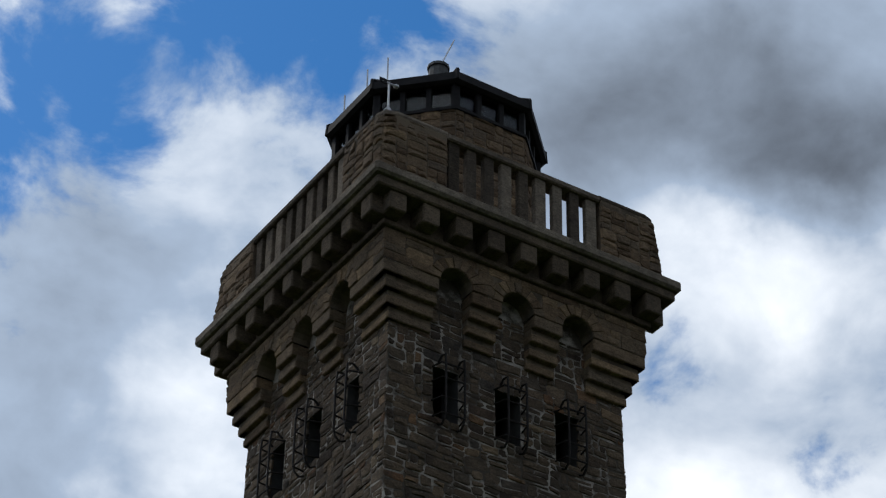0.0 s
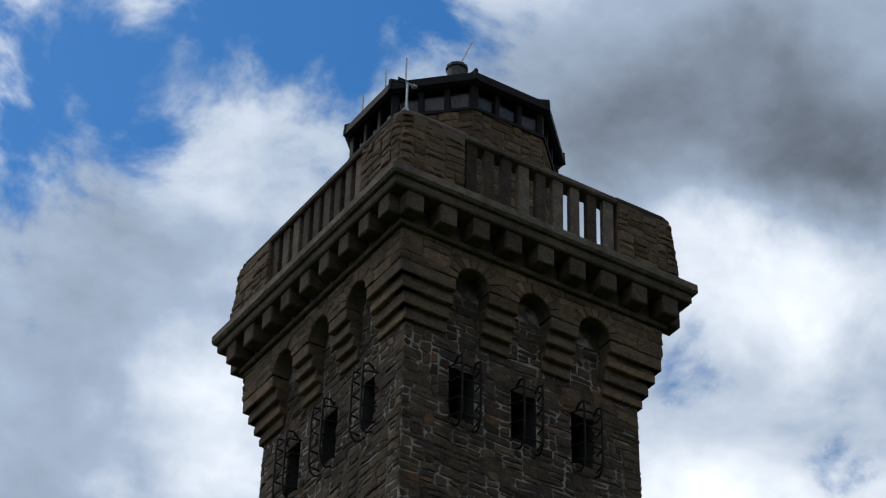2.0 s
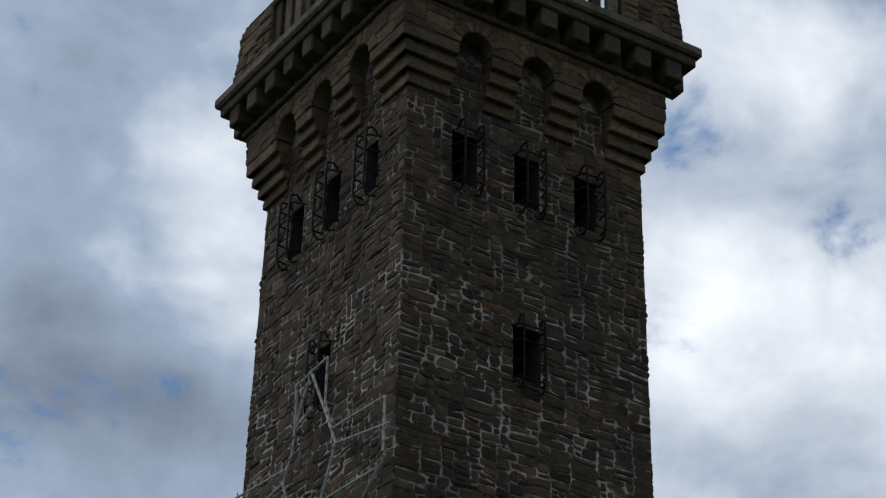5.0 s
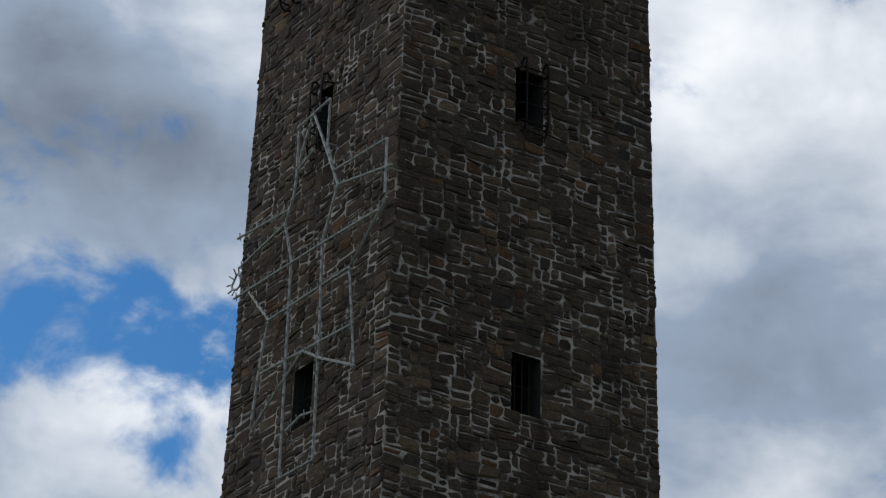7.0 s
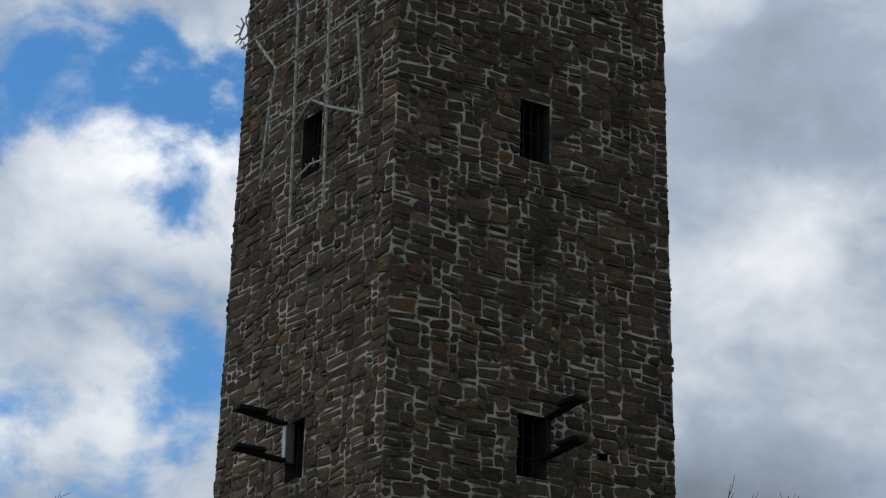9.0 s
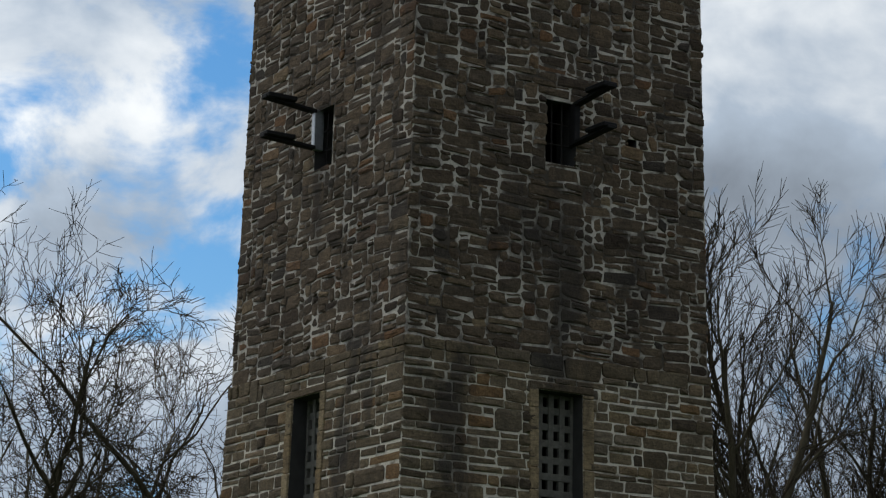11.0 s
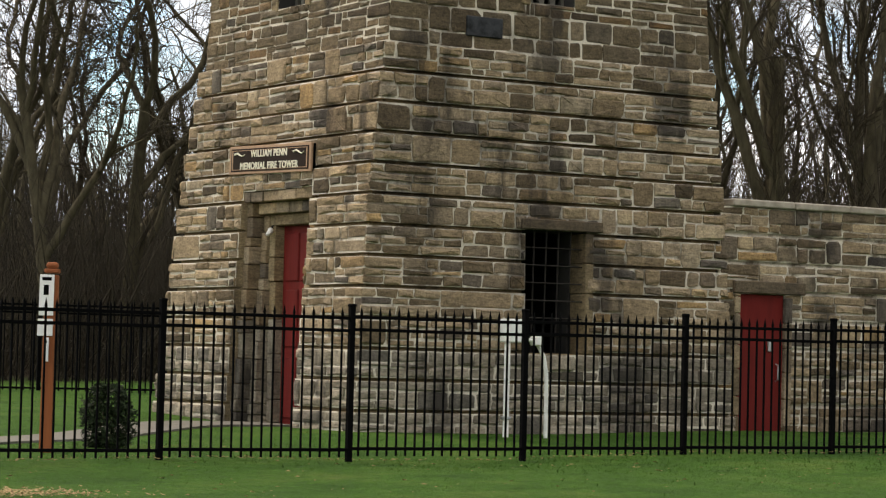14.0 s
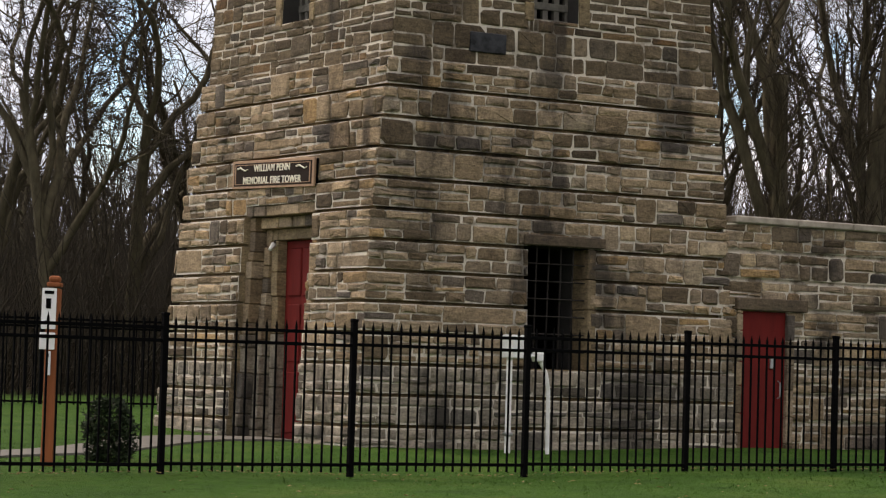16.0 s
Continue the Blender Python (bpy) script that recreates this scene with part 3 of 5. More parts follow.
def make_ground():
    rng = random.Random(3)
    axis = [-2000, -900, -400, -200, -120, -80, -60, -50] + [-45 + 0.75 * k for k in range(107)] + [40, 50, 60, 80, 120, 200, 400, 900, 2000]
    n = len(axis)
    verts = [(x, y, ground_z(x, y)) for y in axis for x in axis]
    faces = [(j * n + i, j * n + i + 1, (j + 1) * n + i + 1, (j + 1) * n + i) for j in range(n - 1) for i in range(n - 1)]
    g = pydata("ground", verts, faces, GRASS, None, "", True)
    tagged(g, "gently rising mown green lawn round the tower", "lawn", kind="structure")
    # grass blades on the strip of lawn before and behind the fence
    v, f = [], []
    for _ in range(12000):
        u, w = rng.uniform(-8, 8), rng.gauss(33.0, 2.5)
        x, y = EYE.x + 0.532 * w + 0.847 * u, EYE.y + 0.847 * w - 0.532 * u
        if x > -3.7 and y > -3.4:
            continue
        z = ground_z(x, y) - 0.01
        h, t, a = rng.uniform(0.015, 0.05), rng.uniform(0.004, 0.01), rng.uniform(0, 6.28)
        lx, ly = rng.uniform(-0.06, 0.06), rng.uniform(-0.06, 0.06)
        k = len(v)
        v += [(x - t * math.cos(a), y - t * math.sin(a), z), (x + t * math.cos(a), y + t * math.sin(a), z), (x + lx, y + ly, z + h)]
        f.append((k, k + 1, k + 2))
    blades = pydata("grass_blades", v, f, GRASS)
    tagged(blades, "short green grass blades of the lawn", "grass", kind="stuff")


make_ground()

# ---- the tower ----
tower = thing("fire_tower", "tall square rubble-stone lookout tower with corbelled top and glazed cabin", "tower")
HOLES = {
    "F": [(-1.63, -1.09, 26.2, 27.28), (-0.29, 0.26, 26.2, 27.28), (1.04, 1.57, 26.2, 27.28), (-0.31, 0.28, 22.62, 23.68), (-0.32, 0.27, 17.2, 18.26),
          (-0.34, 0.24, 11.82, 12.85), (-0.46, 0.36, 6.38, 8.18), (-0.55, 0.56, 1.1, 2.95), (1.2, 1.42, 12.33, 12.46)],
    "L": [(-1.7, -1.2, 26.2, 27.28), (-0.29, 0.24, 26.2, 27.28), (1.06, 1.56, 26.2, 27.28), (-0.31, 0.22, 22.5, 23.68), (-0.28, 0.36, 17.22, 18.32),
          (-0.27, 0.31, 11.92, 12.93), (-0.35, 0.54, 6.4, 8.22), (-1.3, 0.9, -0.45, 3.52)],
    "R": [(-0.3, 0.3, 22.6, 23.65), (-0.3, 0.3, 17.2, 18.26)], "B": [(-0.3, 0.3, 22.6, 23.65), (-0.3, 0.3, 17.2, 18.26)]}
TOP_Z, FOOT_Z = 29.7, -0.6
shafts, bases = {}, {}


def band(holes, z0, z1):
    return [h for h in holes if h[2] < z1 and h[3] > z0]


for side in SIDES:
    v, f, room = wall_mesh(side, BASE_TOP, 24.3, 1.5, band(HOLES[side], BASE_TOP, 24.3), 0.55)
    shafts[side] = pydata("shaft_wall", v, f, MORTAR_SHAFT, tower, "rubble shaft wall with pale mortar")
    shade_recesses(shafts[side], *room)
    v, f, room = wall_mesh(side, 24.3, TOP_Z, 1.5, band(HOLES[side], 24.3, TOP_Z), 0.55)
    shade_recesses(pydata("shaft_wall", v, f, MORTAR_UPPER, tower, "rubble shaft wall with darker grey mortar"), *room)
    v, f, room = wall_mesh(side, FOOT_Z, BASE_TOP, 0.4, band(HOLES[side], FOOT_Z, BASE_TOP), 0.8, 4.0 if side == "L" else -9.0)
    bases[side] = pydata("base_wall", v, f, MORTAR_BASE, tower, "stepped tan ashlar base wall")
    shade_recesses(bases[side], *room)

rng = random.Random(11)
for side in SIDES:
    seen = side in "FL"
    heap = Heap()
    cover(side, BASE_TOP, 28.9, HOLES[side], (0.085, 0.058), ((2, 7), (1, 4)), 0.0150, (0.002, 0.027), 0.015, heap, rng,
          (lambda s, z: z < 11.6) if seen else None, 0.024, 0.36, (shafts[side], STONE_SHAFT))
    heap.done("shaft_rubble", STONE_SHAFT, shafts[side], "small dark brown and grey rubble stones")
    heap = Heap()
    # flat band under the shaft, in level courses of unlike height
    z = BASE_TOP
    while z > COURSE_TOP + 0.01:
        step = rng.uniform(0.24, 0.46)
        if z - step - COURSE_TOP < 0.2:
            step = z - COURSE_TOP - 0.005
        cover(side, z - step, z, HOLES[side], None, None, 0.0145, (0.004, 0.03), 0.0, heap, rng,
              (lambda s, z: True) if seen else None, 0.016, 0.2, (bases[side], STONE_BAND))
        z -= step
    if heap.v:
        heap.done("band_rubble", STONE_BAND, bases[side], "brown ashlar stones with dark stains")
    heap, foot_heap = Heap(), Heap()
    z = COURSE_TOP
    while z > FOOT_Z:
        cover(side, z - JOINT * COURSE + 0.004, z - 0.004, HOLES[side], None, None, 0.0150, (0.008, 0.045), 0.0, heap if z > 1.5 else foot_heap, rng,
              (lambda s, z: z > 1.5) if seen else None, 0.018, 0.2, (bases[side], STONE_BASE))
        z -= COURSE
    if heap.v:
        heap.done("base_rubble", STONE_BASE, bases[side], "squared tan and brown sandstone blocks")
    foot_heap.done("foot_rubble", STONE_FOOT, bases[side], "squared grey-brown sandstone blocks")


def spin(side):
    return Matrix.Rotation({"F": 0, "L": -math.pi / 2, "R": math.pi / 2, "B": math.pi}[side], 4, "Z")


def ring_box(bm, h, z0, z1, bevel=0.0):
    add_box(bm, -h, h, -h, h, z0, z1, bevel)


# frieze on corbels, three round arches a side
FRZ, FRZ_TOP, SPRING, ARCH = 2.92, 29.66, 28.98, 0.345
CENTRES = (-1.36, 0.0, 1.36)
PIERS = [(-FRZ, -1.36 - ARCH), (-1.36 + ARCH, -ARCH), (ARCH, 1.36 - ARCH), (1.36 + ARCH, FRZ)]
STEPS = [(28.66, SPRING, 2.92), (28.39, 28.62, 2.83), (28.12, 28.35, 2.735), (27.86, 28.08, 2.65)]


def frieze_side(side):
    m = spin(side)
    bm = bmesh.new()
    V = lambda s, z, h=FRZ: bm.verts.new((s, -h, z))
    back = shaft_half(29) - 0.05
    for c in CENTRES:
        n = 10
        arc = [(c + ARCH * math.cos(math.pi * (1 - k / n)), SPRING + ARCH * math.sin(math.pi * k / n)) for k in range(n + 1)]
        for (a, az), (b, bz) in zip(arc, arc[1:]):
            bm.faces.new((V(a, az), V(b, bz), V(b, FRZ_TOP), V(a, FRZ_TOP)))
            bm.faces.new((V(b, bz), V(a, az), V(a, az, back), V(b, bz, back)))
    for a, b in PIERS:
        bm.faces.new((V(a, SPRING), V(b, SPRING), V(b, FRZ_TOP), V(a, FRZ_TOP)))
    bmesh.ops.transform(bm, matrix=m, verts=bm.verts)
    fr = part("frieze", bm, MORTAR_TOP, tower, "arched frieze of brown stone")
    # stones of the frieze and voussoirs
    heap = Heap()
    r = random.Random(hash(ord(side)) + 5)
    blocked = [(c - ARCH - 0.17 + FRZ, c + ARCH + 0.17 + FRZ, 0, 0.52) for c in CENTRES]

    def place(u, v, out):
        k = (u / (2 * FRZ)) * 2 - 1
        q = m @ Vector((k * (FRZ + (0.03 if side in "FB" else 0)), -(FRZ + out), SPRING + v))
        return tuple(q)

    for u0, u1, v0, v1 in pack(2 * FRZ, FRZ_TOP - SPRING, 0.12, 0.085, ((2, 6), (2, 4)), blocked, r):
        heap.add(stone_shape(place, u0, u1, v0, v1, 0.007, r.uniform(0.008, 0.03), r, 0.004))
    for c in CENTRES:
        for k in range(9):
            a0, a1 = math.pi * (1 - k / 9), math.pi * (1 - (k + 1) / 9)
            ro = ARCH + r.uniform(0.20, 0.32)
            d = r.uniform(0.012, 0.035)
            mid = (a0 + a1) / 2
            vs = []
            for f, o in ((1, -0.03), (0.97, d * 0.5), (0.88, d)):
                for a, rad in ((a0, ARCH + 0.004), (a0, ro), (a1, ro), (a1, ARCH + 0.004)):
                    aa = mid + (a - mid) * f * 0.94
                    rr = (ARCH + ro) / 2 + (rad - (ARCH + ro) / 2) * f
                    vs.append(tuple(m @ Vector((c + rr * math.cos(aa), -(FRZ + o), min(FRZ_TOP - 0.02, SPRING + rr * math.sin(aa))))))
            heap.add(vs)
    heap.done("frieze_rubble", STONE_TOP, fr, "warm brown dressed stones and arch voussoirs")
    # stepped corbels under the piers
    for a, b in PIERS:
        for z0, z1, h in STEPS:
            s0 = a if a > -FRZ + 0.01 else -h
            s1 = b if b < FRZ - 0.01 else h
            s0 += (0.002 if side in "LR" else 0.004) * (s0 == -h)
            s1 -= (0.002 if side in "LR" else 0.004) * (s1 == h)
            bm = box(s0 + r.uniform(0, 0.03) * (s0 > -h + 0.01), s1 - r.uniform(0, 0.03) * (s1 < h - 0.01), -h - (r.uniform(0, 0.012) if -h + 0.01 < s0 and s1 < h - 0.01 else 0.0), -shaft_half(z0) + 0.1, z0 + 0.06, z1, 0.018)
            bmesh.ops.transform(bm, matrix=m, verts=bm.verts)
            part("corbel", bm, STONE_TOP, tower)
            bm = box(s0 + (0.11 if s0 < -h + 0.01 else 0.02), s1 - (0.11 if s1 > h - 0.01 else 0.02), -h + 0.11, -shaft_half(z0) + 0.1, z0 - 0.045, z0 + 0.08)
            bmesh.ops.transform(bm, matrix=m, verts=bm.verts)
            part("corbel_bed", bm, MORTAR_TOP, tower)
    # modillion blocks under the cornice
    for k in range(9):
        c = -2.88 + 0.72 * k
        if side in "LR" and k in (0, 8):
            c += 0.02 if k == 0 else -0.02
        w = 0.185
        lo = c - w if not (k == 0) else c - w
        bm = box(lo, c + w, -3.31, -2.8, 29.80 + r.uniform(-0.015, 0.015), 30.22, 0.025)
        bmesh.ops.transform(bm, matrix=m, verts=bm.verts)
        part("modillion", bm, TRIM_STONE, tower)


for side in SIDES:
    frieze_side(side)

bm = bmesh.new()
ring_box(bm, 3.02, FRZ_TOP, 29.78, 0.02)
part("bed_moulding", bm, TRIM_STONE, tower)
bm = bmesh.new()
ring_box(bm, 2.86, 29.78, 30.21)
part("cornice_core", bm, MORTAR_TOP, tower)
bm = bmesh.new()
ring_box(bm, 3.37, 30.21, 30.42, 0.03)
part("cornice_underslab", bm, TRIM_STONE, tower)
bm = bmesh.new()
ring_box(bm, 3.47, 30.42, 30.66, 0.05)
part("cornice_slab", bm, PALE_STONE, tower, "pale stone cornice slab")

# parapet: corner piers of rubble, square balusters, coping
PAR, PAR_IN, DECK, PTOP = 3.2, 2.84, 30.66, 32.12
PIER = 1.77


def cut_corner(x, y, z):
    """Leans the outer corner of a parapet pier inwards with height."""
    over = abs(x) + abs(y) - (2 * PAR - 0.22 * max(0.0, z - DECK) / (PTOP - DECK))
    if over <= 0:
        return x, y, z
    return math.copysign(abs(x) - over / 2, x), math.copysign(abs(y) - over / 2, y), z


def trim_corner(bm):
    bmesh.ops.subdivide_edges(bm, edges=[e for e in bm.edges if e.calc_length() > 0.3], cuts=4, use_grid_fill=True)
    for v in bm.verts:
        v.co = Vector(cut_corner(*v.co))


def pier_stones(ax, ay):
    """One rubble corner pier, an L in plan, rounded at the top."""
    bm = bmesh.new()
    x0, x1 = sorted((ax * PIER, ax * PAR))
    ya, yb = sorted((ay * PAR, ay * PAR_IN))
    add_box(bm, x0, x1, ya, yb, DECK, PTOP, 0.03)
    x0, x1 = sorted((ax * PAR, ax * PAR_IN))
    y0, y1 = sorted((ay * PIER, ay * (PAR_IN + 0.002)))
    add_box(bm, x0, x1, y0, y1, DECK, PTOP, 0.03)
    trim_corner(bm)
    p = part("parapet_pier", bm, MORTAR_TOP, tower, "rubble corner pier")
    heap = Heap()
    r = random.Random(40 + 2 * ax + ay)
    w, h = PAR - PIER, PTOP - DECK - 0.02
    for turn in (0, 1):
        def place(u, v, out):
            s = PIER + u * (w + 0.03 * (turn == 0)) / w
            o = PAR + 0.3 * out - 0.03 * max(0, v / h - 0.75) / 0.25
            x, y, z = cut_corner(*((s, o) if turn == 0 else (o, s)), DECK + 0.01 + v)
            return (ax * (x + 0.7 * out), ay * (y + 0.7 * out), z)
        flip = (ax * ay > 0) if turn == 0 else (ax * ay < 0)
        for q in pack(w, h, 0.11, 0.07, ((2, 5), (2, 4)), [], r):
            heap.add(stone_shape(place, *q, 0.009, r.uniform(0.012, 0.04), r, 0.006), flip)
    heap.done("pier_rubble", STONE_TOP, p)
    bm = bmesh.new()
    x0, x1 = sorted((ax * (PIER - 0.05), ax * (PAR - 0.02)))
    ya, yb = sorted((ay * (PAR - 0.02), ay * (PAR_IN - 0.02)))
    add_box(bm, x0, x1, ya, yb, PTOP - 0.01, PTOP + 0.12, 0.05, 2)
    x0, x1 = sorted((ax * (PAR - 0.022), ax * (PAR_IN - 0.02)))
    y0, y1 = sorted((ay * (PIER - 0.05), ay * (PAR_IN - 0.022)))
    add_box(bm, x0, x1, y0, y1, PTOP - 0.01, PTOP + 0.12, 0.05, 2)
    trim_corner(bm)
    part("pier_cap", bm, PALE_STONE, tower)


for ax in (-1, 1):
    for ay in (-1, 1):
        pier_stones(ax, ay)

for side in SIDES:
    m = spin(side)
    r = random.Random(70 + ord(side))
    for k in range(9):
        c = -1.58 + 0.395 * k
        w = 0.12 + r.uniform(-0.01, 0.01)
        bm = box(c - w, c + w, -3.13, -3.0, DECK - 0.01, 32.06, 0.015)
        bmesh.ops.transform(bm, matrix=m, verts=bm.verts)
        part("baluster", bm, PALE_STONE, tower)
    bm = box(-PIER + 0.003, PIER - 0.003, -3.2, -2.8, 32.05, 32.2, 0.03)
    bmesh.ops.transform(bm, matrix=m, verts=bm.verts)
    part("coping_rail", bm, PALE_STONE, tower, "pale stone coping rail")

# octagonal drum and lookout cabin
SILL, HEAD, EAVE = 34.06, 34.66, 34.93


def octagon(rad):
    return [(rad * math.cos(math.pi / 8 + k * math.pi / 4), rad * math.sin(math.pi / 8 + k * math.pi / 4)) for k in range(8)]


bm = bmesh.new()
add_prism(bm, octagon(2.14), DECK - 0.02, SILL)
drum = part("drum", bm, MORTAR_TOP, tower, "octagonal rubble drum")
heap = Heap()
r = random.Random(5)
for k in range(8):
    p0, p1 = Vector((*octagon(2.14)[k], 0)), Vector((*octagon(2.14)[(k + 1) % 8], 0))
    edge_len = (p1 - p0).length
    nrm = (p0 + p1).normalized()

    def place(u, v, out):
        q = p0 + (p1 - p0) * (u / edge_len) + nrm * out
        return (q.x, q.y, DECK + v)
    for q in pack(edge_len, SILL - DECK, 0.1, 0.075, ((2, 5), (1, 3)), [], r):
        heap.add(stone_shape(place, *q, 0.009, r.uniform(0.01, 0.035), r, 0.004))
heap.done("drum_rubble", STONE_TOP, drum)
bm = bmesh.new()
add_prism(bm, octagon(2.2), SILL - 0.03, SILL + 0.04)
part("cabin_sill", bm, DARK_METAL, tower)
cabin_posts = octagon(2.09)
for k in range(8):
    p0, p1 = Vector((*cabin_posts[k], 0)), Vector((*cabin_posts[(k + 1) % 8], 0))
    d = (p1 - p0).normalized()
    nrm = (p0 + p1).normalized()
    for j in range(4):
        q = p0 + (p1 - p0) * (j / 3)
        if j == 3:
            continue
        wid = 0.075 if j == 0 else 0.055
        bm = bmesh.new()
        add_box(bm, -wid, wid, -0.06, 0.06, SILL + 0.03, HEAD + 0.02, 0.008)
        rotm = Matrix.Translation(q) @ Matrix.Rotation(math.atan2(d.y, d.x), 4, "Z")
        bmesh.ops.transform(bm, matrix=rotm, verts=bm.verts)
        part("cabin_mullion", bm, DARK_METAL, tower)
        a, b = q + d * 0.05 - nrm * 0.02, p0 + (p1 - p0) * ((j + 1) / 3) - d * 0.05 - nrm * 0.02
        bm = bmesh.new()
        vs = [bm.verts.new(c) for c in ((a.x, a.y, SILL + 0.03), (b.x, b.y, SILL + 0.03), (b.x, b.y, HEAD + 0.02), (a.x, a.y, HEAD + 0.02))]
        fc = bm.faces.new(vs)
        ext = bmesh.ops.extrude_face_region(bm, geom=[fc])
        bmesh.ops.translate(bm, vec=-nrm * 0.012, verts=[g for g in ext["geom"] if isinstance(g, bmesh.types.BMVert)])
        bmesh.ops.recalc_face_normals(bm, faces=bm.faces)
        part("cabin_pane", bm, GLASS, tower)
bm = bmesh.new()
rings = [(2.22, HEAD), (2.31, HEAD + 0.05), (2.3, EAVE - 0.03), (2.24, EAVE), (0.3, EAVE + 1.15)]
rows_ = [[bm.verts.new((x, y, z)) for x, y in octagon(rad)] for rad, z in rings]
for a, b in zip(rows_, rows_[1:]):
    for k in range(8):
        bm.faces.new((a[k], a[(k + 1) % 8], b[(k + 1) % 8], b[k]))
bm.faces.new(rows_[0][::-1])
bm.faces.new(rows_[-1])
roof = part("cabin_roof", bm, DARK_METAL, tower, "dark metal fascia and low octagonal roof")
for k in range(8):
    x, y = octagon(2.29)[k]
    part("roof_rib", tube([(x, y, HEAD + 0.05), (x, y, EAVE + 0.02), (x * 0.14, y * 0.14, EAVE + 1.15)], 0.045, 6), DARK_METAL, roof)
bm = bmesh.new()
add_prism(bm, [(0.21 * math.cos(k * math.pi / 6), 0.21 * math.sin(k * math.pi / 6)) for k in range(12)], EAVE + 1.1, EAVE + 2.0)
add_prism(bm, [(0.24 * math.cos(k * math.pi / 6), 0.24 * math.sin(k * math.pi / 6)) for k in range(12)], EAVE + 1.92, EAVE + 1.99)
part("roof_vent", bm, DULL_STEEL, roof, "galvanised cylindrical vent")
part("whip_aerial", tube([(0.02, 0, EAVE + 1.98), (0.4, 0.02, 37.9)], 0.016, 5), GREY_METAL, roof)
for x, y, z in ((-1.72, 0.0, 36.05), (-1.3, -0.1, 36.5), (-1.95, 0.5, 35.6)):
    part("rod_aerial", tube([(x, y, EAVE + 0.15), (x, y, z)], 0.018, 5), GREY_METAL, roof)
# weather mast on the corner pier
mast = thing("weather_mast", "thin galvanised weather mast with tripod on the parapet pier", "mast")
part("pole", tube([(-2.98, -3.0, 32.06), (-2.98, -3.0, 33.0)], 0.022, 6), GREY_METAL, mast)
for k in range(3):
    a = k * 2.1 + 0.4
    part("leg", tube([(-2.98 + 0.26 * math.cos(a), -3.0 + (0.12 if k else -0.06) * math.sin(a), 32.06), (-2.98, -3.0, 32.42)], 0.013, 5), GREY_METAL, mast)
part("crossarm", tube([(-3.16, -3.05, 32.93), (-2.8, -2.95, 33.03)], 0.018, 5), GREY_METAL, mast)
part("vane", box(-3.22, -3.06, -3.06, -3.04, 32.88, 33.0, 0.005), DARK_METAL, mast)
part("cup", box(-2.84, -2.74, -2.99, -2.9, 32.99, 33.06, 0.02), GREY_METAL, mast)


# ---- openings of the tower ----
def out_point(side, s, z, out):
    return Vector(on_face(side, s, z, out))


def cage(side, hole, reach=0.24, hoops=True):
    """A bent-bar safety cage in front of a window."""
    s0, s1, z0, z1 = hole
    ob = part("window_cage", bmesh.new(), IRON, tower, "black bent iron bars")
    w = s1 - s0
    for k, s in enumerate((s0 + 0.12, s1 - 0.02)):
        pts = [(s, z1 + 0.10, 0.0), (s, z1 + 0.2, reach * 0.5), (s, z1 + 0.17, reach), (s, z1 - 0.1, reach + 0.02), (s, z0 + 0.05, reach + 0.02),
               (s, z0 - 0.12, reach * 0.9), (s, z0 - 0.2, reach * 0.5), (s, z0 - 0.14, 0.0)]
        part("bar", tube([out_point(side, *p) for p in pts], 0.023, 5), IRON, ob)
    if hoops:
        for z in (z0 - 0.02, z0 + 0.3 * (z1 - z0), z0 + 0.68 * (z1 - z0), z1 - 0.03):
            pts = [(s0 - 0.02, z, 0.0), (s0 + 0.05, z, reach), (s1 - 0.02, z, reach + 0.02), (s1 + 0.03, z, 0.0)]
            part("hoop", tube([out_point(side, *p) for p in pts], 0.019, 5), IRON, ob)


def bars(side, hole, nv, nh, depth=-0.12, r=0.014):
    s0, s1, z0, z1 = hole
    ob = part("window_grille", bmesh.new(), IRON, tower, "dark iron bars")
    for k in range(nv):
        s = s0 + (s1 - s0) * (k + 1) / (nv + 1)
        part("bar", tube([out_point(side, s, z0, depth), out_point(side, s, z1, depth)], r, 5), IRON, ob)
    for k in range(nh):
        z = z0 + (z1 - z0) * (k + 1) / (nh + 1)
        part("bar", tube([out_point(side, s0, z, depth), out_point(side, s1, z, depth)], r * 0.8, 5), IRON, ob)


for side in "FL":
    for hole in HOLES[side][:3]:
        cage(side, hole)
    s0, s1, z0, z1 = HOLES[side][3]
    cage(side, (s0, s1, z0, z1), 0.16)
    bars(side, HOLES[side][4], 3, 1)
    bars(side, HOLES[side][5], 2, 2)
bars("F", HOLES["F"][7], 4, 6, -0.08, 0.014)


def face_box(side, s0, s1, z0, z1, o0, o1, bevel=0.012):
    """A block on a face: s, z and how far it stands out, square to the axis."""
    h = half(side, (z0 + z1) / 2, False)
    bm = box(s0, s1, -(h + o1), -(h + o0), z0, z1, bevel)
    if side == "L":
        for v in bm.verts:
            v.co = Vector((v.co.y, v.co.x, v.co.z))
        bmesh.ops.reverse_faces(bm, faces=bm.faces)
    return bm


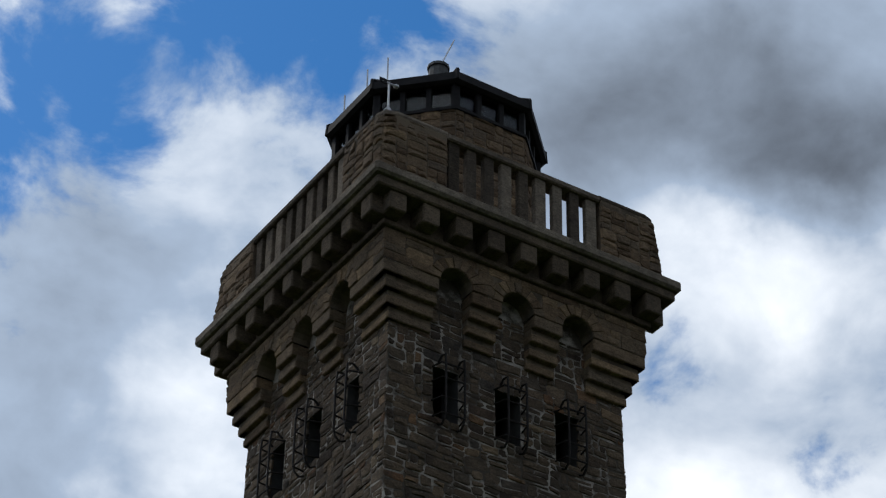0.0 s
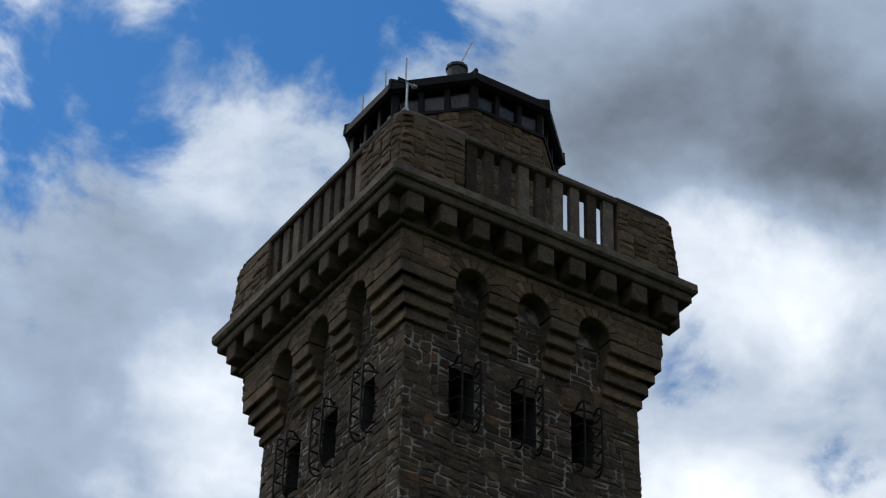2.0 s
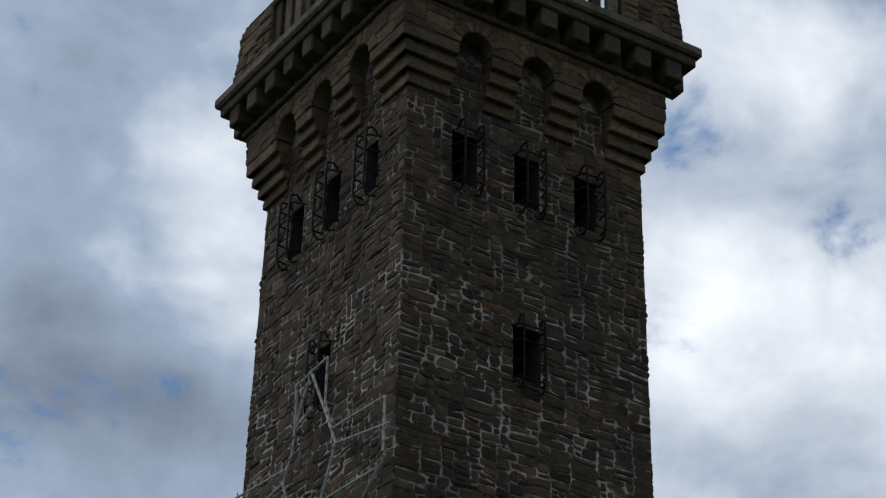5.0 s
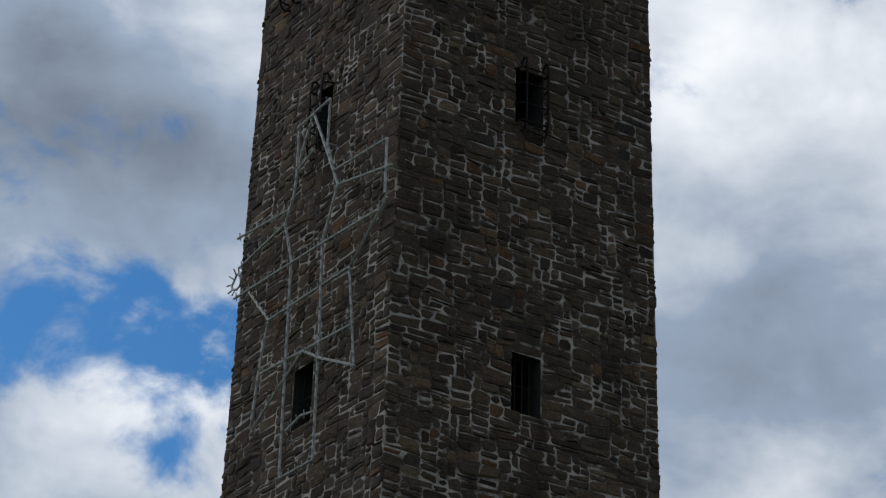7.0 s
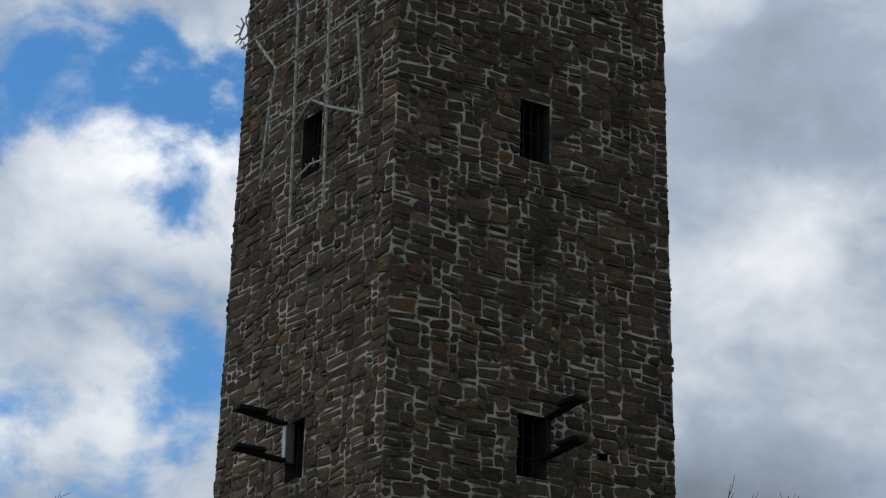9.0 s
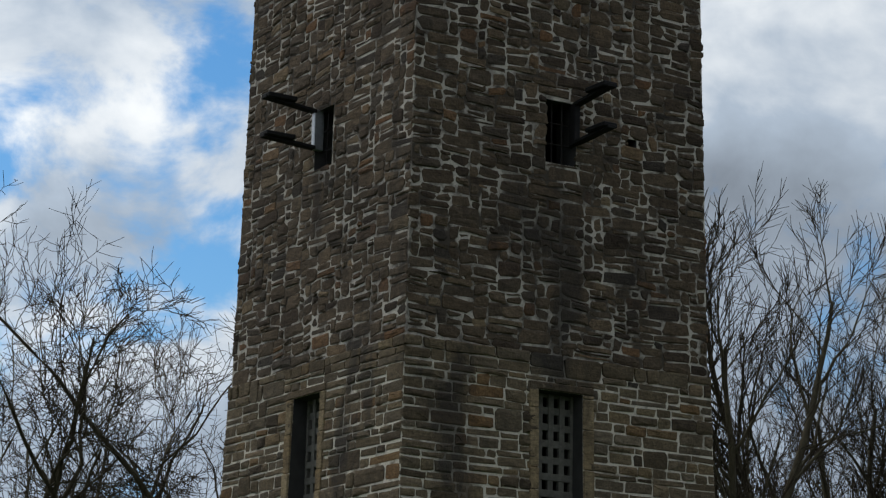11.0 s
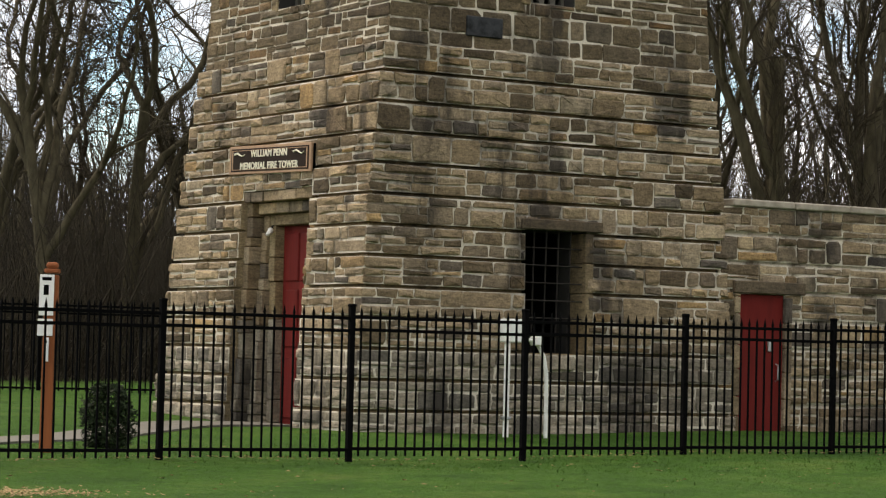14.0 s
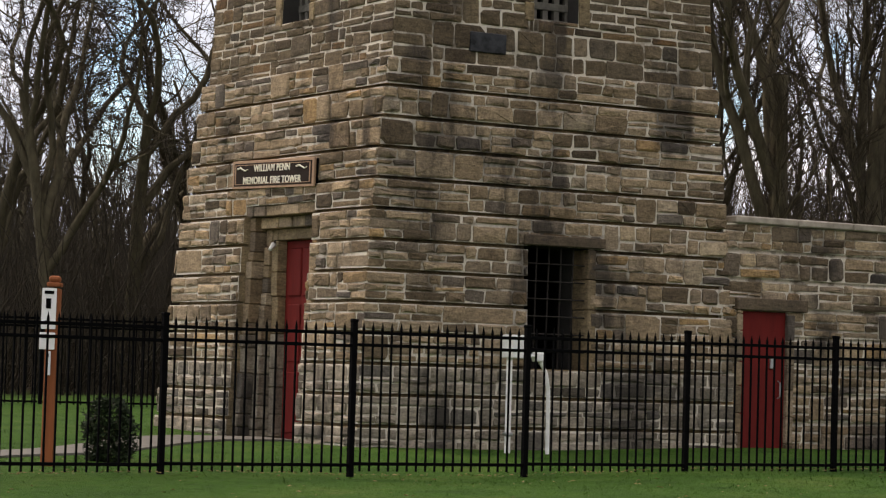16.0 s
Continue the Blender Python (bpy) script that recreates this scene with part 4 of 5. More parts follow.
GRID_GREY = plain_material("grille_grey", (0.13, 0.122, 0.105), 0.8, 0.0, 0.3, 10, 0.3)
for side in "FL":
    s0, s1, z0, z1 = HOLES[side][6]
    # lattice of flat stone bars, dressed jambs, lintel and sill
    grille = part("window_lattice", bmesh.new(), GRID_GREY, tower, "grey square lattice set in the window")
    for k in range(5):
        s = s0 + (s1 - s0) * k / 4
        part("lattice_bar", face_box(side, s - 0.05, s + 0.05, z0, z1, -0.34, -0.27, 0.006), GRID_GREY, grille)
    for k in range(8):
        z = z0 + (z1 - z0) * k / 7
        part("lattice_bar", face_box(side, s0, s1, z - 0.055, z + 0.055, -0.338, -0.275, 0.006), GRID_GREY, grille)
    r = random.Random(91)
    for a, b in ((s0 - 0.17, s0 - 0.004), (s1 + 0.004, s1 + 0.2)):
        z = z0 - 0.04
        while z < z1 - 0.05:
            hgt = min(r.uniform(0.25, 0.75), z1 - z)
            part("jamb_stone", face_box(side, a, b, z + 0.006, z + hgt - 0.006, -0.45, 0.03), JAMB_STONE, bases[side])
            z += hgt
    part("lintel", face_box(side, s0 - 0.17, s1 + 0.2, z1 + 0.006, z1 + 0.12, -0.3, 0.03), STONE_BASE, bases[side])
s0, s1, z0, z1 = HOLES["F"][7]
part("lintel", face_box("F", s0 - 0.1, s1 + 0.28, z1 + 0.004, z1 + 0.16, -0.4, 0.075), TRIM_STONE, bases["F"])
for k in range(4):
    part("jamb_stone", face_box("F", s1 - 0.02, s1 + 0.13, z0 + k * 0.46, z0 + k * 0.46 + 0.45, -0.4, 0.02), JAMB_STONE, bases["F"])

part("plaque_stone", face_box("F", -1.62, -0.98, 5.78, 6.08, -0.03, 0.05), SLATE, bases["F"], "dark slate plaque")

# portal: stepped jambs and corbelled lintels round a tall red door
PX = -2.8
for k, (inset, top, xf) in enumerate(((0.18, 3.35, -3.22), (0.36, 3.17, -3.07), (0.55, 2.99, -2.95))):
    prev_in, prev_top = (0.0, 3.52) if k == 0 else ((0.18, 3.35), (0.36, 3.17))[k - 1]
    mat = STONE_BASE if k < 2 else JAMB_STONE
    for sgn in (0, 1):
        lo, hi = (0.9 - inset, 0.9 - prev_in - 0.004) if sgn == 0 else (-1.3 + prev_in + 0.004, -1.3 + inset)
        z, r = -0.35, random.Random(30 + k + sgn)
        while z < top - 0.05:
            hgt = min(r.uniform(0.14, 0.4) if k < 2 else r.uniform(0.25, 0.6), top - z)
            front = (-half("L", z + hgt / 2, False) + 0.1 + 0.2 * k) if k < 2 else xf
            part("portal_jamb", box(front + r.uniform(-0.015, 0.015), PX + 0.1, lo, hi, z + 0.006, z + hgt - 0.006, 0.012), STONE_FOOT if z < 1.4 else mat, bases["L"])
            z += hgt
    s = -1.3 + prev_in
    r = random.Random(50 + k)
    while s < 0.9 - prev_in - 0.05:
        w = min(r.uniform(0.35, 0.7), 0.9 - prev_in - s)
        part("portal_lintel", box(xf + r.uniform(-0.015, 0.015), PX + 0.1, s + 0.005, s + w - 0.005, top + 0.004, prev_top - 0.006, 0.012), mat, bases["L"])
        s += w
door = thing("door_1", "tall dark red painted wooden door in the stone portal", "door", kind="structure")
part("leaf", box(PX, PX + 0.06, -0.745, 0.345, -0.3, 2.985, 0.005), RED_PAINT, door)
for s0, s1 in ((-0.64, -0.23), (-0.17, 0.24)):
    for z0, z1 in ((0.0, 0.95), (1.1, 2.0), (2.12, 2.88)):
        part("door_panel", box(PX - 0.025, PX + 0.01, s0, s1, z0, z1, 0.02), RED_PAINT, door)
part("door_handle", tube([(PX - 0.01, -0.62, 1.0), (PX - 0.07, -0.62, 1.0), (PX - 0.07, -0.52, 1.0)], 0.012, 6), DARK_METAL, door)
bulb = thing("wall_lamp", "small white wall lamp at the portal's corner", "lamp")
part("globe", tube([(-3.0, 0.42, 2.92), (-3.02, 0.40, 2.9), (-3.06, 0.38, 2.87), (-3.09, 0.37, 2.84)], 0.05, 8, 0.03), WHITE_PAINT, bulb, "", True)
part("bracket", tube([(-2.9, 0.47, 3.02), (-3.0, 0.42, 2.94)], 0.02, 6), DARK_METAL, bulb)

# floodlight arms at the lower windows
for side in "FL":
    s0, s1, z0, z1 = HOLES[side][5]
    lamp = thing("floodlight_bracket", "dark steel floodlight bracket reaching out from the tower window", "floodlight", "floodlight brackets")
    sp = s1 - 0.02 if side == "F" else s1 - 0.05
    part("upright", face_box(side, sp - 0.05, sp + 0.05, z0 + 0.35, z1 + 0.02, -0.1, 0.08), GREY_METAL if side == "L" else DARK_METAL, lamp)
    for z, tilt in ((z1 - 0.02, 0.10), (z0 + 0.38, 0.06)):
        bm = face_box(side, sp - 0.07, sp + 0.07, z - 0.03, z + 0.03, 0.05, 1.0, 0.008)
        for v in bm.verts:
            o = (-v.co.y if side == "F" else -v.co.x) - half(side, z)
            v.co.z += tilt * o
        part("arm", bm, DARK_METAL, lamp)
        bm = face_box(side, sp - 0.13, sp + 0.13, z + 0.02 + tilt * 0.6, z + 0.09 + tilt * 0.75, 0.45, 0.98, 0.015)
        part("lamp_head", bm, DARK_METAL, lamp)

# light frame of bent metal strips fixed on the side wall
UPRIGHTS = [((-0.66, 23.1), (-0.67, 22.2), (-0.94, 21.57)), ((0.41, 23.05), (0.37, 22.0), (0.42, 21.64)), ((-0.08, 23.1), (-0.7, 22.0), (-1.13, 21.22)),
            ((0.0, 22.9), (0.39, 22.1)), ((-1.13, 21.22), (-0.72, 20.3), (-0.83, 18.6), (-0.9, 16.28)), ((0.42, 21.64), (0.66, 21.18), (0.34, 20.35), (0.2, 16.29)),
            ((-2.69, 21.44), (-2.72, 20.4)), ((1.83, 20.3), (1.01, 19.46), (1.2, 18.7), (1.34, 17.7)), ((-2.8, 20.3), (-1.7, 19.45), (-2.03, 17.6))]
CROSSBARS = [((0.47, 23.0), (-0.66, 23.11)), ((2.45, 21.6), (0.59, 21.43)), ((2.3, 20.95), (0.66, 21.18)), ((-0.94, 21.57), (-2.69, 21.44)), ((-1.13, 21.22), (-2.9, 20.86)),
             ((2.4, 20.38), (-0.81, 20.27), (-2.64, 20.17)), ((1.01, 19.46), (-1.7, 19.45)), ((1.16, 18.5), (-1.95, 18.34)), ((-0.3, 18.42), (-0.9, 18.08), (-2.08, 17.54)),
             ((-0.3, 18.42), (0.41, 18.04), (1.31, 17.5)), ((0.1, 17.1), (-0.4, 17.22), (-0.87, 17.15)), ((0.2, 16.29), (-0.9, 16.28)), ((0.4, 22.1), (-0.2, 22.3))]
ornament = thing("light_frame", "weathered pale metal light frame fixed on the tower wall", "light frame")
for name, lines, r in (("upright", UPRIGHTS, 0.026), ("crossbar", CROSSBARS, 0.024)):
    for line in lines:
        pts = [out_point("L", s, z, 0.24) for s, z in line]
        strip = part(name, tube(pts, r, 5), ALU, ornament)
        for p, q in zip(pts, pts[1:]):
            n = max(2, int((q - p).length / 0.22))
            bm = bmesh.new()
            for k in range(n):
                c = p.lerp(q, (k + 0.5) / n)
                add_tube(bm, [c + Vector((0.02, 0.04, -0.05)), c + Vector((-0.05, -0.05, 0.05))], 0.011, 4)
            tagged(part("clip", bm, ALU, strip), kind="stuff")
for s, z in ((-0.7, 22.2), (0.38, 22.0), (-0.8, 19.2), (0.3, 19.2), (-0.9, 17.0), (0.22, 17.0), (-2.7, 20.9), (1.2, 18.6), (-1.8, 18.8), (2.2, 20.9), (2.2, 21.5)):
    part("standoff", tube([out_point("L", s, z, -0.05), out_point("L", s, z, 0.24)], 0.015, 5), ALU, ornament)
bm = bmesh.new()
c = out_point("L", 2.55, 20.8, 0.14)
ring = [c + Vector((0.02 * math.sin(a * 2), 0.15 * math.cos(a), 0.15 * math.sin(a))) for a in [k * math.pi / 6 for k in range(13)]]
add_tube(bm, ring, 0.02, 5)
for k in range(9):
    a = k * math.pi / 4.5
    add_tube(bm, [c + Vector((0, 0.15 * math.cos(a), 0.15 * math.sin(a))), c + Vector((-0.05, 0.27 * math.cos(a), 0.27 * math.sin(a)))], 0.014, 4)
part("star_ring", bm, ALU, ornament)

# sign over the portal
sign = thing("tower_sign", "dark brown name sign with cream lettering and tan edge", "sign")
SX = -3.27


def sign_box(s0, s1, z0, z1, d0, d1, bevel=0.006):
    return box(SX - d1, SX - d0, s0, s1, z0, z1, bevel)


S0, S1, Z0, Z1 = -1.34, 1.3, 3.77, 4.21
part("board", sign_box(S0, S1, Z0, Z1, -0.01, 0.03), SIGN_EDGE, sign)
part("backing", sign_box(S0 + 0.01, S1 - 0.01, Z0 + 0.01, Z1 - 0.01, -0.06, -0.012), BLACK_PAINT, sign)
part("face", sign_box(S0 + 0.06, S1 - 0.06, Z0 + 0.04, Z1 - 0.04, 0.0, 0.036), SIGN_BROWN, sign)
for a, b, c, d in ((S0 + 0.11, S1 - 0.11, Z0 + 0.065, Z0 + 0.075), (S0 + 0.11, S1 - 0.11, Z1 - 0.075, Z1 - 0.065)):
    part("border_line", sign_box(a, b, c, d, 0.03, 0.04, 0.0), SIGN_EDGE, sign)
for a in (S0 + 0.1, S1 - 0.13):
    part("border_line", sign_box(a, a + 0.03, Z0 + 0.065, Z1 - 0.065, 0.03, 0.04, 0.0), SIGN_EDGE, sign)


def words(text, centre_s, z, size, stretch, parent):
    cu = bpy.data.curves.new("lettering", "FONT")
    cu.body, cu.size, cu.align_x, cu.align_y, cu.extrude = text, size, "CENTER", "CENTER", 0.004
    cu.offset = 0.003
    cu.space_character = 1.06
    tmp = bpy.data.objects.new("lettering", cu)
    me = bpy.data.meshes.new_from_object(tmp)
    bpy.data.objects.remove(tmp)
    me.materials.clear()
    me.materials.append(SIGN_PALE)
    ob = new("lettering", me)
    ob.parent = parent
    # faces -x: reading direction runs towards -y
    ob.matrix_basis = Matrix.Translation((SX - 0.04, centre_s, z)) @ Matrix(((0, 0, -1, 0), (-1, 0, 0, 0), (0, 1, 0, 0), (0, 0, 0, 1))) @ Matrix.Diagonal((stretch, 1, 1, 1))
    return ob


words("WILLIAM PENN", -0.02, 4.08, 0.15, 1.1, sign)
words("MEMORIAL FIRE TOWER", -0.02, 3.89, 0.15, 1.1, sign)
for s in (0.94, -0.98):
    pts = [(SX - 0.042, s + 0.17, 4.085), (SX - 0.042, s + 0.08, 4.1), (SX - 0.042, s, 4.075), (SX - 0.042, s - 0.08, 4.05), (SX - 0.042, s - 0.17, 4.075)]
    part("flourish", tube(pts, 0.018, 5, 0.006), SIGN_PALE, sign)

middle = Matrix.Translation((SX, -0.18, 3.99))
sign.matrix_basis = middle @ Matrix.Rotation(radians(1.5), 4, "X") @ middle.inverted()

# ---- low annex with a red door ----
annex = thing("annex", "low flat-roofed rubble annex joined to the tower base", "annex")
AX0, AX1, AY, AZ = 3.14, 11.0, -2.99, 3.5
DOOR = (3.52, 4.46, 2.13)
part("annex_wall", box(AX0, DOOR[0], AY, AY + 0.5, -0.6, AZ), MORTAR_BASE, annex)
awall = part("annex_wall", box(DOOR[1], AX1, AY, AY + 0.5, -0.6, AZ), MORTAR_BASE, annex, "coursed rubble annex wall")
part("annex_wall", box(DOOR[0] + 0.001, DOOR[1] - 0.001, AY + 0.002, AY + 0.5, DOOR[2], AZ), MORTAR_BASE, annex)
part("annex_wall", box(AX1 - 0.5, AX1, AY + 0.5, 1.5, -0.6, AZ), MORTAR_BASE, annex)
part("annex_wall", box(AX0, AX1, 1.5, 2.0, -0.6, AZ), MORTAR_BASE, annex)
heap = Heap()
r = random.Random(77)
ANNEX_SINGLES = []
z = AZ
while z > -0.6:
    w = AX1 - AX0

    def place(u, v, out, z=z):
        return (AX0 + u, AY - 0.06 - out, z - COURSE + v)
    blocked = [(DOOR[0] - AX0, DOOR[1] - AX0, -9, DOOR[2] - (z - COURSE))] if z - COURSE < DOOR[2] - 0.1 else []
    foot = (1 - JOINT) * COURSE
    for a, b in ((AX0, DOOR[0]), (DOOR[1], AX1)):
        part("course", box(a, b, AY - 0.06, AY + 0.05, z - COURSE + foot, z - 0.004), MORTAR_BASE, awall)
    if z > DOOR[2]:
        part("course", box(DOOR[0] + 0.001, DOOR[1] - 0.001, AY - 0.058, AY + 0.05, max(DOOR[2], z - COURSE + foot), z - 0.006), MORTAR_BASE, awall)
    for a, b, c, d in ashlar(w, COURSE - foot - 0.004, [(h[0], h[1], h[2] - foot, h[3] - foot) for h in blocked], r):
        vs = stone_shape(place, a, b, c + foot, d + foot, 0.0150 * r.uniform(0.35, 1.45), r.uniform(0.006, 0.042), r, 0.0, 0.018, 0.2)
        if a < 4.2:
            ANNEX_SINGLES.append(((awall, STONE_BASE), vs, False))
        else:
            heap.add(vs)
    z -= COURSE
heap.done("annex_rubble", STONE_BASE, awall)
x, k = AX0 + 0.2, 0
while x < AX1:
    w = r.uniform(0.9, 1.4)
    part("coping_stone", box(x + 0.004, min(x + w, AX1 + 0.05) - 0.004, AY - 0.14, AY + 0.55, AZ + 0.002, AZ + 0.12, 0.02), COPING, annex)
    x += w
part("annex_roof", box(AX0 + 0.3, AX1 - 0.4, AY + 0.56, 1.9, AZ - 0.15, AZ + 0.03), CONCRETE, annex)
part("lintel", box(DOOR[0] - 0.12, DOOR[1] + 0.38, AY - 0.14, AY + 0.2, DOOR[2] + 0.004, DOOR[2] + 0.2, 0.015), TRIM_STONE, annex)
for a, b in ((DOOR[0] - 0.1, DOOR[0] + 0.015), (DOOR[1] - 0.015, DOOR[1] + 0.13)):
    z = -0.4
    while z < DOOR[2] - 0.05:
        hgt = min(r.uniform(0.22, 0.5), DOOR[2] - z)
        part("jamb_stone", box(a, b, AY - 0.115, AY + 0.3, z + 0.006, z + hgt - 0.006, 0.012), STONE_BASE, annex)
        z += hgt
door2 = thing("door_2", "dark red painted steel door in the annex wall", "door", kind="structure")
part("leaf", box(DOOR[0] + 0.01, DOOR[1] - 0.01, AY - 0.04, AY + 0.01, -0.25, DOOR[2] - 0.01, 0.005), RED_PAINT, door2)
part("lock_plate", box(4.14, 4.22, AY - 0.08, AY - 0.03, 1.22, 1.42, 0.01), GREY_METAL, door2)
part("pull_handle", tube([(4.32, AY - 0.03, 0.75), (4.32, AY - 0.1, 0.78), (4.32, AY - 0.1, 1.0), (4.32, AY - 0.03, 1.03)], 0.012, 6), GREY_METAL, door2)

# ---- fence ----
PANEL, FY = 2.515, -8.3


def fence_panel():
    f = thing("fence_panel", "black metal picket fence panel with spear tops on the lawn", "fence", "fence panels")
    bm = box(-0.035, 0.035, -0.035, 0.035, -0.3, 1.83, 0.004)
    add_box(bm, -0.042, 0.042, -0.042, 0.042, 1.82, 1.86, 0.01)
    part("post", bm, BLACK_PAINT, f)
    for z in (0.12, 1.55, 1.7):
        part("rail", box(0.035, PANEL - 0.035, -0.02, 0.02, z - 0.02, z + 0.02, 0.003), BLACK_PAINT, f)
    bm = box(-0.0105, 0.0105, -0.0105, 0.0105, 0.03, 1.73, 0.0)
    top = [bm.verts.new((a * 0.016, b * 0.012, 1.74)) for a, b in ((-1, -1), (1, -1), (1, 1), (-1, 1))]
    tip = bm.verts.new((0, 0, 1.84))
    low = sorted((v for v in bm.verts if abs(v.co.z - 1.73) < 1e-4), key=lambda v: math.atan2(v.co.y, v.co.x))
    top.sort(key=lambda v: math.atan2(v.co.y, v.co.x))
    for k in range(4):
        bm.faces.new((low[k], low[(k + 1) % 4], top[(k + 1) % 4], top[k]))
        bm.faces.new((top[k], top[(k + 1) % 4], tip))
    me = bpy.data.meshes.new("picket")
    bm.to_mesh(me)
    bm.free()
    me.materials.append(BLACK_PAINT)
    for k in range(18):
        p = new("picket", me)
        p.parent, p.location = f, ((k + 1) * PANEL / 19, 0, 0)
    return f


panel = fence_panel()
panel.matrix_basis = pose(-9.06, FY, -0.265)
for k in (-4, -3, -2, -1, 1, 2, 3, 4, 5, 6):
    x = -9.06 + PANEL * k
    copy_thing(panel, pose(x, FY, -0.265 + 0.015 * max(-2, min(4, k)), 0, 0, 0))
for k in range(7):
    copy_thing(panel, pose(-12.5 + PANEL * k, 12.0 - 0.35 * k, 0.13, 0, 0, -8))

# ---- things by the fence ----
notice = thing("notice_post", "reddish-brown wooden post with white notices behind the fence", "sign post", at=pose(-9.9, -7.0, -0.25, 0, 0.4, -32))
bm = box(-0.075, 0.075, -0.075, 0.075, -0.1, 2.1, 0.012)
part("post", bm, POST_WOOD, notice)
bm = box(-0.085, 0.085, -0.085, 0.085, 2.12, 2.17, 0.01)
add_box(bm, -0.07, 0.07, -0.07, 0.07, 2.17, 2.25, 0.035, 2)
part("post_cap", bm, POST_WOOD, notice)
for x0, x1, z0, z1 in ((-0.13, 0.04, 1.62, 2.1), (-0.14, 0.04, 1.38, 1.58), (-0.05, 0.0, 1.08, 1.36)):
    pl = part("notice", box(x0, x1, -0.1, -0.08, z0, z1, 0.003), SIGN_WHITE, notice)
    if z1 - z0 > 0.15:
        part("text_bar", box(x0 + 0.03, x1 - 0.03, -0.104, -0.099, z1 - 0.07, z1 - 0.03), BLACK_PAINT, pl)
    if z1 > 2:
        part("text_bar", box(x0 + 0.05, x1 - 0.06, -0.104, -0.099, z1 - 0.24, z1 - 0.12), BLACK_PAINT, pl)
        part("text_bar", box(x0 + 0.05, x1 - 0.06, -0.104, -0.099, z0 + 0.06, z0 + 0.1), BLACK_PAINT, pl)

meter = thing("utility_meter", "white utility box on two pipe legs before the wall", "utility box", at=pose(-1.15, -4.0, -0.16))
part("box", box(-0.38, -0.05, -0.1, 0.1, 1.4, 1.74, 0.015), WHITE_PAINT, meter)
part("pipe", tube([(-0.3, 0, -0.1), (-0.3, 0, 1.42)], 0.045, 8), WHITE_PAINT, meter)
part("pipe", tube([(0.4, 0, -0.1), (0.39, 0, 0.95), (0.34, 0, 1.2), (0.2, 0, 1.42), (0.02, 0, 1.45), (-0.1, 0, 1.45)], 0.03, 8), WHITE_PAINT, meter)
part("junction", box(0.12, 0.28, -0.07, 0.07, 1.36, 1.5, 0.02), WHITE_PAINT, meter)
part("clamp", box(-0.36, -0.24, -0.06, 0.06, 0.28, 0.33, 0.01), GREY_METAL, meter)

shrub = thing("shrub", "small dark evergreen shrub behind the fence", "shrub", at=pose(-8.75, -6.2, -0.26))
r = random.Random(6)
for k in range(7):
    a = r.uniform(0, 6.28)
    part("stem", tube([(0, 0, -0.05), (0.08 * math.cos(a), 0.08 * math.sin(a), 0.3), (0.14 * math.cos(a), 0.14 * math.sin(a), 0.6)], 0.015, 4, 0.005), BARK, shrub)
v, f = [], []
for _ in range(2600):
    th, z = r.uniform(0, 6.28), r.uniform(0.02, 0.82)
    rad = 0.31 * math.sqrt(max(0.05, 1 - ((z - 0.38) / 0.5) ** 2)) * (r.uniform(0.5, 1.1) + 0.12 * math.sin(3 * th + 9 * z))
    c = Vector((rad * math.cos(th), rad * math.sin(th), z))
    d = Vector((r.gauss(0, 1), r.gauss(0, 1), r.gauss(0.5, 1))).normalized()
    e = d.orthogonal().normalized() * r.uniform(0.012, 0.024)
    n = len(v)
    L = r.uniform(0.035, 0.075)
    v += [tuple(c - d * L / 2), tuple(c + e), tuple(c + d * L), tuple(c - e)]
    f.append((n, n + 1, n + 2, n + 3))
ob = pydata("foliage", v, f, LEAF, shrub, "dark green leaves")

# concrete walk from the portal, turning across the lawn towards the gate
v, f = [], []
line = [Vector(p) for p in ((-3.15, -0.2), (-4.4, -0.2), (-5.2, -0.6), (-9.3, -4.1), (-15.0, -9.0))]
path = [p.lerp(q, k / 8) for p, q in zip(line, line[1:]) for k in range(8)] + [line[-1]]
n = len(path) - 1
for k, p in enumerate(path):
    d = (path[min(k + 1, n)] - path[max(k - 1, 0)]).normalized() * 0.62
    for x, y in ((p.x + d.y, p.y - d.x), (p.x - d.y, p.y + d.x)):
        v += [(x, y, ground_z(x, y) + 0.03), (x, y, ground_z(x, y) - 0.15)]
for k in range(n):
    a = 4 * k
    f += [(a, a + 4, a + 6, a + 2), (a + 1, a + 5, a + 4, a), (a + 2, a + 6, a + 7, a + 3)]
f += [(0, 2, 3, 1), (4 * n + 2, 4 * n, 4 * n + 1, 4 * n + 3)]
walkway = pydata("pavement", v, f, CONCRETE)
tagged(walkway, "pale grey concrete walk across the lawn to the portal", "walkway", kind="structure")

# fallen leaves along the fence
v, f = [], []
r = random.Random(8)
for _ in range(900):
    x, y = r.uniform(-14, 5), FY + r.gauss(0, 0.12) if r.random() < 0.6 else r.uniform(-14.5, -6)
    z = ground_z(x, y) + 0.035
    a, q = r.uniform(0, 6.28), r.uniform(0.015, 0.035)
    n = len(v)
    c1, s1 = q * math.cos(a), q * math.sin(a)
    v += [(x - c1, y - s1, z), (x + s1 * 0.5, y - c1 * 0.5, z + r.uniform(0, 0.015)), (x + c1, y + s1, z), (x - s1 * 0.5, y + c1 * 0.5, z + r.uniform(0, 0.015))]
    f.append((n, n + 1, n + 2, n + 3))
